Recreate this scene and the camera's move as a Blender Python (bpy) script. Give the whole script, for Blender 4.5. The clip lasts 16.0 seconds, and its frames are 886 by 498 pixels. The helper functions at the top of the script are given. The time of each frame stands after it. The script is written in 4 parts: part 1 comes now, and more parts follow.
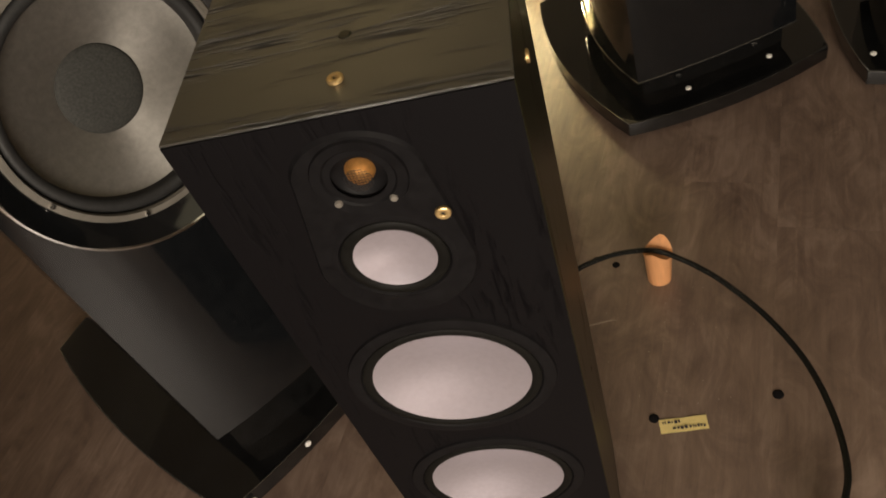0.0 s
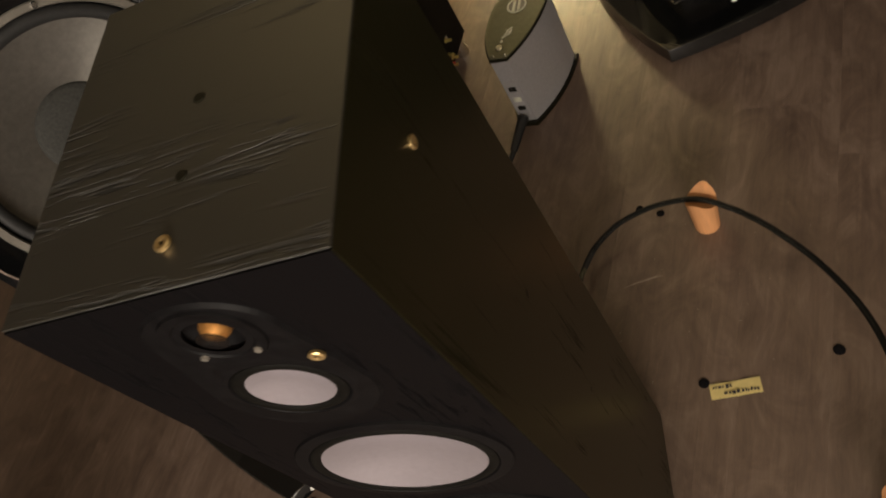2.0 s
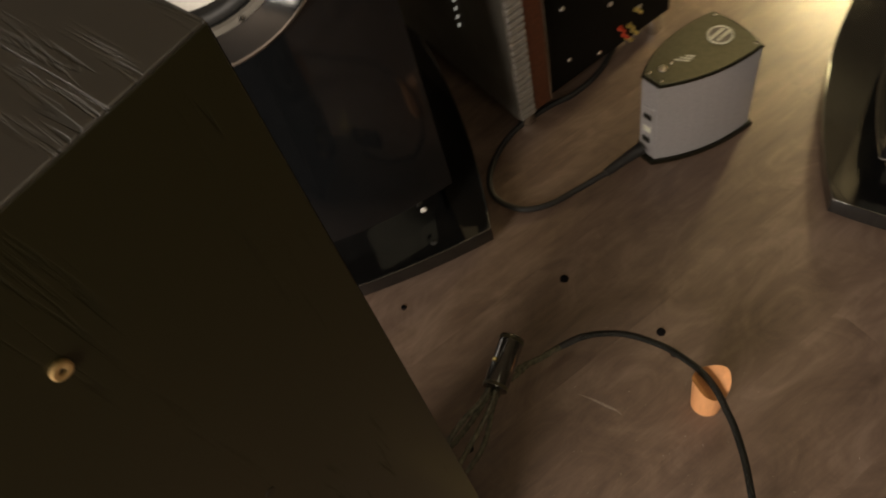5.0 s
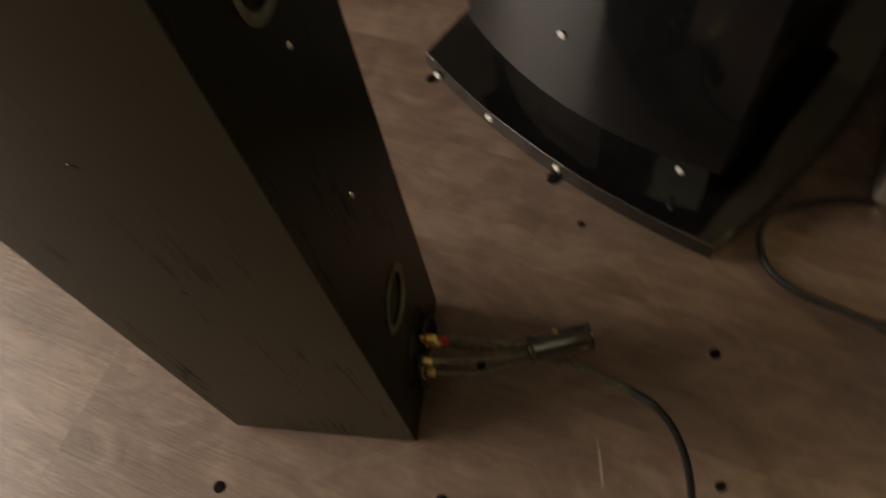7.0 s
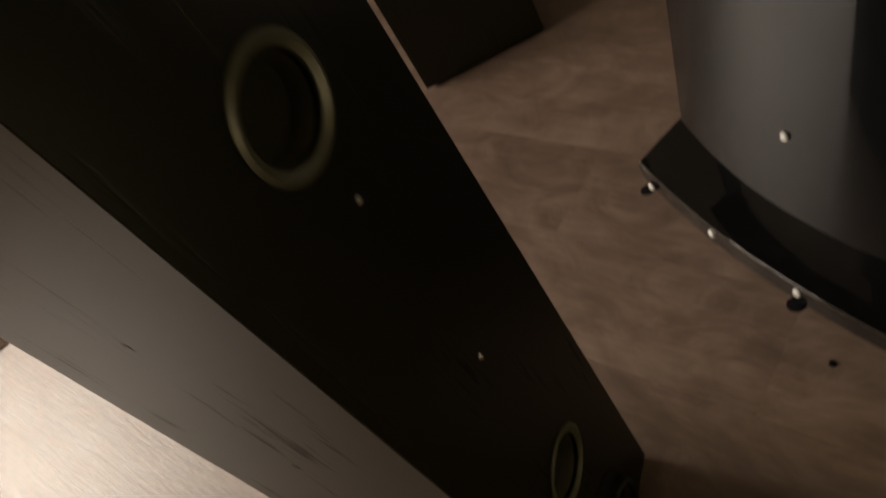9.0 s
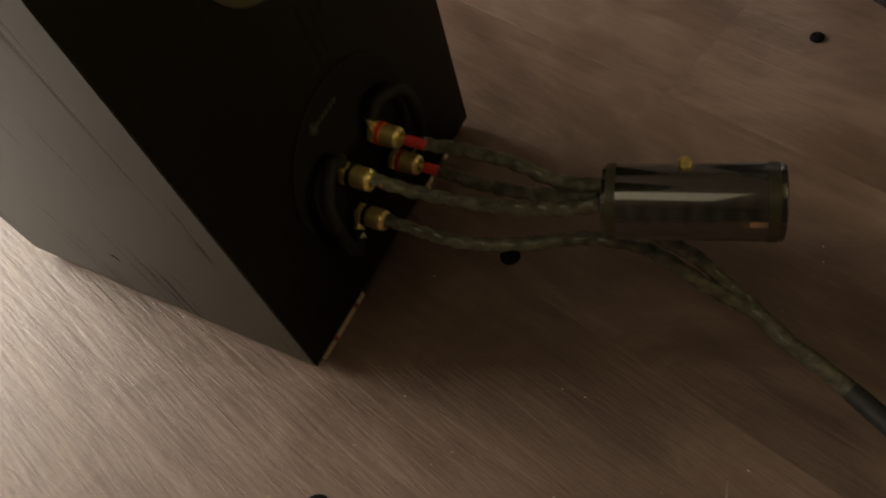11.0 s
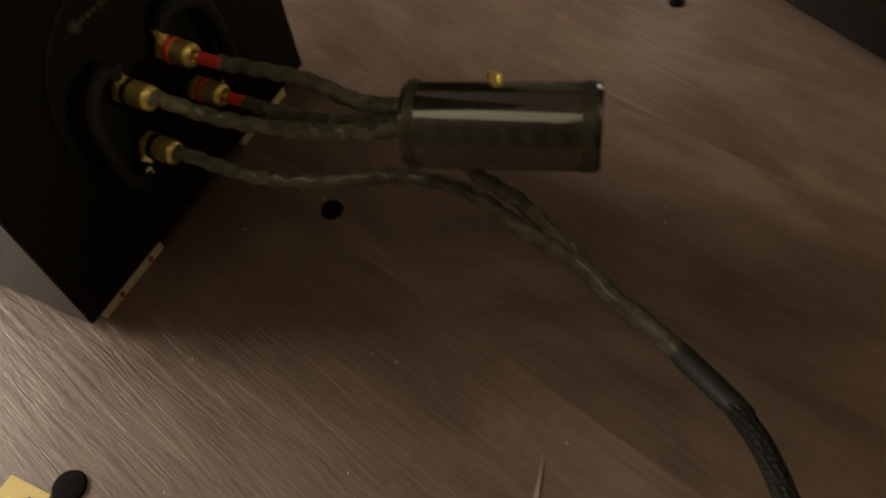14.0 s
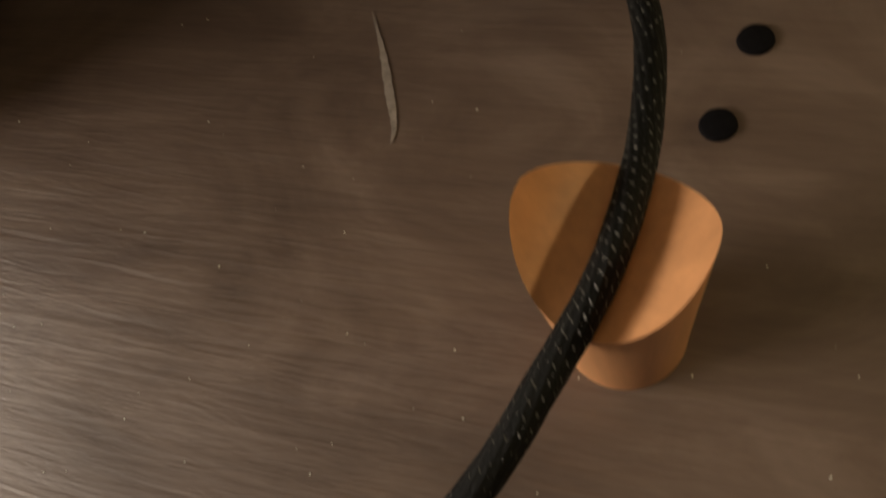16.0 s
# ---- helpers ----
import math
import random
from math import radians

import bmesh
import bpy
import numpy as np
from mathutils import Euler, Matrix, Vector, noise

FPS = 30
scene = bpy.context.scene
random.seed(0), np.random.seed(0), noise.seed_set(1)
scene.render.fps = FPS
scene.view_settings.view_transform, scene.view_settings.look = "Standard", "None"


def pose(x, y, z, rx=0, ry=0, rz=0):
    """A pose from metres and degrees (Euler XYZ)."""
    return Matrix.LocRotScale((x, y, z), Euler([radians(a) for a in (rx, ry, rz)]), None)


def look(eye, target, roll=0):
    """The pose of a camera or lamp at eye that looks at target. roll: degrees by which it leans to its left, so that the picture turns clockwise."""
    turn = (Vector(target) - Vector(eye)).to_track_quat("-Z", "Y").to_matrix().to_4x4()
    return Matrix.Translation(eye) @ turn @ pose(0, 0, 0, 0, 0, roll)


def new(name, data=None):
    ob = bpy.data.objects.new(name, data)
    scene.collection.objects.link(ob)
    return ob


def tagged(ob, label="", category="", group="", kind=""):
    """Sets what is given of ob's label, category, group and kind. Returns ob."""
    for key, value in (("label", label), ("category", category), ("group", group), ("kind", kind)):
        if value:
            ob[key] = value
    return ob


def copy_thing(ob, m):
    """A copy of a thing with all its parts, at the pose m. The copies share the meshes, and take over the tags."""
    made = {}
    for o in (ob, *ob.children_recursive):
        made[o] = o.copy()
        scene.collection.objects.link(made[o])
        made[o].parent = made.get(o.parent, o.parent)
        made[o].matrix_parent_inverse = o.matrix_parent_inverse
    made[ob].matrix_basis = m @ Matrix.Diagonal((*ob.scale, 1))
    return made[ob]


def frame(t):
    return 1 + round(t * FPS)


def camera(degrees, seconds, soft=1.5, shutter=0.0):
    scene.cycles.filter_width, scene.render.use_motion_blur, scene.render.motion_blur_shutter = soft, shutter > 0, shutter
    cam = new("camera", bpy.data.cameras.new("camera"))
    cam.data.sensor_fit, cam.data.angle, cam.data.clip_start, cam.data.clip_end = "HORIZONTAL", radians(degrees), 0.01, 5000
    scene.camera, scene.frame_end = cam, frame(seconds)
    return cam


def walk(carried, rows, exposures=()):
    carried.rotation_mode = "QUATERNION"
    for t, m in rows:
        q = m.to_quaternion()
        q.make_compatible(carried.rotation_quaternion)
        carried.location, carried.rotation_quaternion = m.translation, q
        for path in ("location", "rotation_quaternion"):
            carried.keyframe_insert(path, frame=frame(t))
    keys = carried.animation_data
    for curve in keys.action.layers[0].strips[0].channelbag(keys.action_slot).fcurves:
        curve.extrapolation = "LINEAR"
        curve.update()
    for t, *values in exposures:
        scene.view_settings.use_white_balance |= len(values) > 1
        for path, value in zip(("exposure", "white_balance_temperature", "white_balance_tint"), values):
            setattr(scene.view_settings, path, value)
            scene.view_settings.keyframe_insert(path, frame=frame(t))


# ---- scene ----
cam = camera(58.6, 16.0, soft=1.8, shutter=0.5)
PATH = [
    (0, (0.152, -0.382, 1.366), (-0.237, 0.921, -0.099), -21.3),
    (0.5, (0.184, -0.36, 1.378), (-0.248, 0.923, -0.094), -21.3),
    (1, (0.231, -0.325, 1.375), (-0.235, 0.929, -0.112), -24.4),
    (1.5, (0.254, -0.267, 1.367), (-0.268, 0.948, -0.134), -29.9),
    (2, (0.31, -0.221, 1.363), (-0.379, 0.869, -0.165), -39.5),
    (2.5, (0.428, -0.181, 1.367), (-0.411, 0.749, -0.192), -43.4),
    (3, (0.496, -0.151, 1.355), (-0.385, 0.695, -0.229), -43.3),
    (3.5, (0.497, -0.082, 1.317), (-0.31, 0.802, -0.285), -35.3),
    (4, (0.454, 0.053, 1.309), (-0.324, 0.959, -0.295), -27.5),
    (4.5, (0.4, 0.114, 1.308), (-0.394, 0.972, -0.315), -21.2),
    (4.7, (0.391, 0.131, 1.305), (-0.447, 0.916, -0.333), -20.2),
    (6.8, (0.413, 0.512, 1.171), (-0.458, 0.269, -0.613), -15.9),
    (7, (0.402, 0.52, 1.184), (-0.513, 0.176, -0.561), -15.3),
    (7.5, (0.392, 0.545, 1.224), (-0.635, -0.108, -0.363), -14.1),
    (8, (0.352, 0.559, 1.248), (-0.724, -0.275, -0.216), -16.8),
    (8.4, (0.303, 0.558, 1.246), (-0.77, -0.38, -0.157), -24.5),
    (8.5, (0.293, 0.561, 1.231), (-0.775, -0.396, -0.164), -26.6),
    (9, (0.262, 0.596, 1.068), (-0.717, -0.405, -0.361), -36.3),
    (9.5, (0.237, 0.594, 0.882), (-0.618, -0.397, -0.631), -40.4),
    (10, (0.238, 0.56, 0.715), (-0.549, -0.367, -0.873), -36.1),
    (10.2, (0.239, 0.552, 0.647), (-0.539, -0.348, -0.961), -32.9),
    (12.3, (0.202, 0.576, 0.406), (-0.73, -0.142, -1.211), -8.6),
    (12.5, (0.193, 0.578, 0.398), (-0.742, -0.142, -1.217), -8.0),
    (13, (0.184, 0.576, 0.386), (-0.745, -0.142, -1.232), -7.5),
    (13.5, (0.192, 0.579, 0.384), (-0.741, -0.126, -1.239), -8.0),
    (14, (0.219, 0.608, 0.389), (-0.751, -0.038, -1.237), -9.7),
    (14.5, (0.264, 0.636, 0.385), (-0.733, 0.139, -1.277), -13.4),
    (15, (0.3, 0.649, 0.352), (-0.671, 0.219, -1.343), -18.7),
    (15.5, (0.318, 0.656, 0.326), (-0.517, 0.243, -1.444), -27.1),
    (16, (0.351, 0.659, 0.306), (-0.432, 0.245, -1.487), -32.6),
]
EXPOSURES = [(0, -0.25), (1.0, -0.33), (2.0, -0.45), (2.6, -0.25), (3.5, 0.15), (4.5, 0.0), (7, -0.1), (7.5, -0.2), (8, -0.45), (8.5, -0.48), (9.0, -0.36), (9.5, -0.21), (10, -0.2), (12.5, 0.18), (14.5, 0.14), (15.5, -0.12), (16, -0.31)]
walk(cam, [(t, look(eye, target, roll)) for t, eye, target, roll in PATH], EXPOSURES)

# ---- light ----
world = bpy.data.worlds.new("room_night")
scene.world = world
world.use_nodes = True
world.node_tree.nodes["Background"].inputs[0].default_value = (0.02, 0.018, 0.016, 1)
world.node_tree.nodes["Background"].inputs[1].default_value = 0.3


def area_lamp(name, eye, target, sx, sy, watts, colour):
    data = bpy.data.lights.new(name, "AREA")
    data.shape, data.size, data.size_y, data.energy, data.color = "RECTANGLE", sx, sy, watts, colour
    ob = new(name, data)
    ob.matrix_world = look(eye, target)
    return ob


# unseen sources: assumed wide bright picture screen in front, small warm lamp behind
area_lamp("assumed_screen_light", (0.45, -3.12, 1.50), (0.45, 0.0, 1.25), 2.5, 1.5, 272, (1.0, 0.875, 0.735))
# added ceiling panel, unseen: fills the floor and glints on the barrel
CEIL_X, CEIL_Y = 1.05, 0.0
area_lamp("added_ceiling_fill", (CEIL_X, CEIL_Y, 2.474), (CEIL_X, CEIL_Y + 0.0001, 0.0), 1.1, 1.5, 3.4, (1.0, 0.90, 0.60))
bulb = bpy.data.lights.new("warm_lamp_light", "POINT")
bulb.energy, bulb.shadow_soft_size, bulb.color = 27, 0.06, (1.0, 0.80, 0.42)
new("warm_lamp_light", bulb).location = (-0.09, 2.16, 0.40)
# made-up uplighter, unseen: its ceiling glow gives the tower top a sheen
glow = bpy.data.lights.new("added_uplighter_fill", "POINT")
glow.energy, glow.shadow_soft_size, glow.color = 80, 0.06, (1.0, 0.88, 0.50)
new("added_uplighter_fill", glow).location = (-0.75, 2.60, 1.96)


# ---- materials ----
def material(name, colour, rough=0.5, metal=0.0, vary=0.25, stretch=(1, 1, 1), scale=40.0, bump=0.0, big=3.0,
             colour2=None, coat=0.0, spec=0.5, speckle=0.0, random_tint=0.0, rough_vary=0.1, bump_size=0.002):
    m = bpy.data.materials.new(name)
    m.use_nodes = True
    nt = m.node_tree
    n, l = nt.nodes, nt.links
    b = n["Principled BSDF"]
    b.inputs["Metallic"].default_value = metal
    b.inputs["Coat Weight"].default_value = coat
    b.inputs["Coat Roughness"].default_value = 0.06
    b.inputs["Specular IOR Level"].default_value = spec
    tc = n.new("ShaderNodeTexCoord")
    mp = n.new("ShaderNodeMapping")
    mp.inputs["Scale"].default_value = stretch
    if random_tint:
        info = n.new("ShaderNodeObjectInfo")
        shift = n.new("ShaderNodeVectorMath")
        shift.operation = "MULTIPLY_ADD"
        shift.inputs[1].default_value = (37.0, 53.0, 0.0)
        l.new(info.outputs["Random"], shift.inputs[0])
        l.new(tc.outputs["Object"], shift.inputs[2])
        place = shift.outputs[0]
    else:
        place = tc.outputs["Object"]
    l.new(place, mp.inputs["Vector"])
    fine = n.new("ShaderNodeTexNoise")
    fine.inputs["Scale"].default_value = scale
    fine.inputs["Detail"].default_value = 6
    fine.inputs["Roughness"].default_value = 0.65
    wide = n.new("ShaderNodeTexNoise")
    wide.inputs["Scale"].default_value = big
    wide.inputs["Detail"].default_value = 3
    l.new(mp.outputs[0], fine.inputs["Vector"])
    l.new(place, wide.inputs["Vector"])
    c2 = colour2 or tuple(min(1, c * (1 + 2.2 * vary) + 0.004) for c in colour)
    ramp = n.new("ShaderNodeValToRGB")
    ramp.color_ramp.elements[0].position, ramp.color_ramp.elements[1].position = 0.32, 0.7
    ramp.color_ramp.elements[0].color = (*[c * (1 - vary) for c in colour], 1)
    ramp.color_ramp.elements[1].color = (*c2, 1)
    mix = n.new("ShaderNodeMath")
    mix.operation = "MULTIPLY_ADD"
    mix.inputs[1].default_value, mix.inputs[2].default_value = 0.65, 0.0
    l.new(fine.outputs["Fac"], mix.inputs[0])
    add = n.new("ShaderNodeMath")
    add.operation = "MULTIPLY_ADD"
    add.inputs[1].default_value = 0.35
    l.new(wide.outputs["Fac"], add.inputs[0])
    l.new(mix.outputs[0], add.inputs[2])
    l.new(add.outputs[0], ramp.inputs["Fac"])
    colour_out = ramp.outputs["Color"]
    if random_tint:
        mr = n.new("ShaderNodeMapRange")
        mr.inputs["To Min"].default_value, mr.inputs["To Max"].default_value = 1 - random_tint, 1 + random_tint
        l.new(info.outputs["Random"], mr.inputs["Value"])
        hs = n.new("ShaderNodeHueSaturation")
        l.new(mr.outputs[0], hs.inputs["Value"])
        l.new(colour_out, hs.inputs["Color"])
        colour_out = hs.outputs["Color"]
    l.new(colour_out, b.inputs["Base Color"])
    rr = n.new("ShaderNodeMapRange")
    rr.inputs["To Min"].default_value = max(0.02, rough - rough_vary)
    rr.inputs["To Max"].default_value = min(1, rough + rough_vary)
    l.new(wide.outputs["Fac"], rr.inputs["Value"])
    l.new(rr.outputs[0], b.inputs["Roughness"])
    if bump:
        bp = n.new("ShaderNodeBump")
        bp.inputs["Strength"].default_value = bump
        bp.inputs["Distance"].default_value = bump_size
        l.new(fine.outputs["Fac"], bp.inputs["Height"])
        l.new(bp.outputs[0], b.inputs["Normal"])
    return m



def ash_material(name, colour, along, rough=0.30, spec=0.45, bend=0.4, depth=0.7, length=2.2, gather=0.50):
    """Black-stained ash: a smooth satin ground broken by matt, open pores that gather in drifts along the grain."""
    m = bpy.data.materials.new(name)
    m.use_nodes = True
    n, l = m.node_tree.nodes, m.node_tree.links
    b = n["Principled BSDF"]
    tc = n.new("ShaderNodeTexCoord")

    def tex(across, length, scale, detail, distortion):
        mp = n.new("ShaderNodeMapping")
        mp.inputs["Scale"].default_value = [length if k == along else across for k in range(3)]
        l.new(tc.outputs["Object"], mp.inputs["Vector"])
        t = n.new("ShaderNodeTexNoise")
        t.inputs["Scale"].default_value, t.inputs["Detail"].default_value, t.inputs["Distortion"].default_value = scale, detail, distortion
        l.new(mp.outputs[0], t.inputs["Vector"])
        return t.outputs["Fac"]

    def span(value, lo, hi, to_lo, to_hi):
        r = n.new("ShaderNodeMapRange")
        for key, v in (("From Min", lo), ("From Max", hi), ("To Min", to_lo), ("To Max", to_hi)):
            r.inputs[key].default_value = v
        l.new(value, r.inputs["Value"])
        return r.outputs[0]

    pores = span(tex(62, length, 3.0, 4, bend), 0.51, 0.64, 0.0, 1.0)
    drift = span(tex(13, 2.4, 1.3, 3, 0.8), gather, gather + 0.18, 0.0, 0.9)
    both = n.new("ShaderNodeMath")
    both.operation = "MULTIPLY"
    l.new(pores, both.inputs[0])
    l.new(drift, both.inputs[1])
    mix = n.new("ShaderNodeMix")
    mix.data_type = "RGBA"
    mix.inputs["A"].default_value = (*colour, 1)
    mix.inputs["B"].default_value = (*[c * 0.7 for c in colour], 1)
    l.new(both.outputs[0], mix.inputs["Factor"])
    l.new(mix.outputs["Result"], b.inputs["Base Color"])
    l.new(span(both.outputs[0], 0, 1, rough, 0.8), b.inputs["Roughness"])
    l.new(span(both.outputs[0], 0, 1, spec, spec * 0.3), b.inputs["Specular IOR Level"])
    bp = n.new("ShaderNodeBump")
    bp.inputs["Strength"].default_value, bp.inputs["Distance"].default_value = depth, 0.0012
    bp.invert = True
    l.new(both.outputs[0], bp.inputs["Height"])
    l.new(bp.outputs[0], b.inputs["Normal"])
    return m


# olive lamp glow on the side panels is put into this base colour
ASH_Z = ash_material("black_ash_upright_lit", (0.0160, 0.0148, 0.0046), 2, 0.34, 0.30, 0.9, 0.30, 3.2, 0.55)
# same ash darkened: the rear panel's shade is put into its colour
ASH_REAR_SHADE = ash_material("black_ash_rear_shaded", (0.0034, 0.0031, 0.0008), 2, 0.38, 0.20, 0.6, 0.4, 4.0, 0.54)
ASH_X = ash_material("black_ash_across", (0.017, 0.016, 0.012), 0, 0.40, 1.0, 1.2, 1.0, 4.0, 0.47)
ASH_X.node_tree.nodes["Principled BSDF"].inputs["IOR"].default_value = 1.75
# same ash darkened: the baffle's dimness under the front light put into its colour
ASH_FRONT_DIM = ash_material("black_ash_baffle_dimmed", (0.0036, 0.0032, 0.0038), 2, 0.50, 0.10, 0.6, 0.7, 8.0, 0.50)
BLACK = material("black_painted_board", (0.0052, 0.0049, 0.0013), 0.34, 0, 0.3, scale=200, bump=0.04, spec=0.3)
PORT = material("olive_black_plastic", (0.034, 0.032, 0.016), 0.42, 0, 0.2, scale=200, bump=0.05)
GLOSS = material("gloss_black_lacquer", (0.004, 0.004, 0.004), 0.07, 0, 0.2, scale=30, coat=0.6, rough_vary=0.03)
SATIN = material("satin_black_plastic", (0.007, 0.007, 0.008), 0.36, 0, 0.2, scale=60, bump=0.03)
LACQUER = material("charcoal_lacquer", (0.0040, 0.0046, 0.0054), 0.11, 0, 0.05, scale=60, coat=0.40, spec=0.40, rough_vary=0.03)
FRAME = material("matt_black_frame", (0.0034, 0.0031, 0.0036), 0.5, 0, 0.2, scale=120, bump=0.05, spec=0.10)
RUBBER = material("black_rubber", (0.012, 0.012, 0.012), 0.6, 0, 0.3, scale=120, bump=0.1)
CONE = material("white_metal_cone", (0.50, 0.46, 0.52), 0.30, 0.62, 0.04, scale=160, bump=0.02, colour2=(0.55, 0.51, 0.57), rough_vary=0.05)
ALU = material("brushed_aluminium_cone", (0.20, 0.19, 0.172), 0.42, 0.7, 0.12, scale=90, bump=0.06)
CHROME = material("chrome", (0.62, 0.62, 0.62), 0.12, 1.0, 0.08, scale=60)
# pale metal for the added beads that imitate reflections along lacquered edges
GLINT = material("edge_glint_metal", (0.30, 0.30, 0.29), 0.10, 0.9, 0.05, scale=60, rough_vary=0.03)
STEEL = material("bright_steel", (0.7, 0.68, 0.64), 0.25, 1.0, 0.1, scale=80)
BRASS = material("brass", (0.62, 0.44, 0.20), 0.36, 0.8, 0.18, scale=150, bump=0.05)
HORN = material("dull_brass", (0.24, 0.18, 0.09), 0.5, 0.6, 0.3, scale=60, bump=0.05)
GOLD = material("gold_plate", (0.98, 0.68, 0.25), 0.28, 0.86, 0.15, scale=150, bump=0.05)
COPPER = material("orange_anodised_dome", (0.52, 0.25, 0.07), 0.55, 0.7, 0.2, scale=300, bump=0.1)
ORANGE = material("varnished_beech", (0.60, 0.29, 0.125), 0.45, 0, 0.14, (60, 60, 4), 1.6, 0.10, 8.0, random_tint=0.05)
RED = material("red_sleeve", (0.55, 0.03, 0.03), 0.5, 0, 0.15, scale=80)
REDRING = material("red_ring", (0.34, 0.035, 0.012), 0.45, 0, 0.2, scale=80)
SLEEVE = material("braided_black_sleeve", (0.0055, 0.0055, 0.005), 0.5, 0, 0.5, scale=900, bump=0.5, spec=0.16, colour2=(0.010, 0.010, 0.008))
CLEAR = material("grey_twisted_cable", (0.020, 0.020, 0.014), 0.20, 0, 0.5, scale=110, bump=0.2, colour2=(0.20, 0.20, 0.145))
CARBON = material("carbon_fibre_barrel", (0.010, 0.0098, 0.008), 0.24, 0.2, 0.4, scale=350, bump=0.02, coat=1.0, colour2=(0.038, 0.037, 0.028), rough_vary=0.03)
CARBON.node_tree.nodes["Principled BSDF"].inputs["Coat IOR"].default_value = 1.75
CARBON.node_tree.nodes["Principled BSDF"].inputs["Coat Roughness"].default_value = 0.03
TERM = material("matt_black_moulding", (0.0030, 0.0028, 0.0022), 0.55, 0, 0.2, scale=200, spec=0.10)
FADED = material("faded_grey_print", (0.022, 0.020, 0.014), 0.6, 0, 0.2, scale=200, spec=0.2)
DUSTCAP = material("matt_grey_paper_cap", (0.035, 0.035, 0.032), 0.75, 0, 0.3, scale=250, bump=0.2, spec=0.2)
FELT = material("black_felt", (0.0035, 0.003, 0.0038), 0.9, 0, 0.3, scale=400, bump=0.3, spec=0.1)
PAPER = material("yellow_paper", (0.62, 0.50, 0.20), 0.8, 0, 0.07, scale=60)
INK = material("dark_ink", (0.03, 0.025, 0.03), 0.7)
WHITE = material("white_enamel_cap", (0.80, 0.78, 0.74), 0.35, 0, 0.05)
CREAM = material("cream_board", (0.62, 0.56, 0.40), 0.7, 0, 0.12, scale=120, bump=0.1)
GREY = material("silver_grey_shell", (0.42, 0.41, 0.42), 0.42, 0.35, 0.08, scale=200, bump=0.03)
OLIVE = material("olive_grey_plate", (0.16, 0.155, 0.10), 0.34, 0.5, 0.12, scale=120)
PALE = material("pale_print", (0.62, 0.62, 0.52), 0.5)
GREYMET = material("dark_grey_metal", (0.20, 0.185, 0.16), 0.42, 0.4, 0.2, (4, 60, 4), 3.0, 0.06)
FIN = material("grey_cast_fin", (0.34, 0.32, 0.29), 0.5, 0.2, 0.15, scale=120, bump=0.1)
BROWN = material("reddish_wood", (0.10, 0.032, 0.014), 0.4, 0, 0.3, (4, 60, 60), 2.0, 0.1)
WALL = material("painted_wall", (0.13, 0.11, 0.085), 0.85, 0, 0.08, scale=60, bump=0.08)
CEIL = material("ceiling_paint", (0.24, 0.195, 0.155), 0.9, 0, 0.06, scale=60)
RUG = material("brown_rug_pile", (0.10, 0.062, 0.042), 0.95, 0, 0.45, scale=140, bump=1.0, bump_size=0.006)


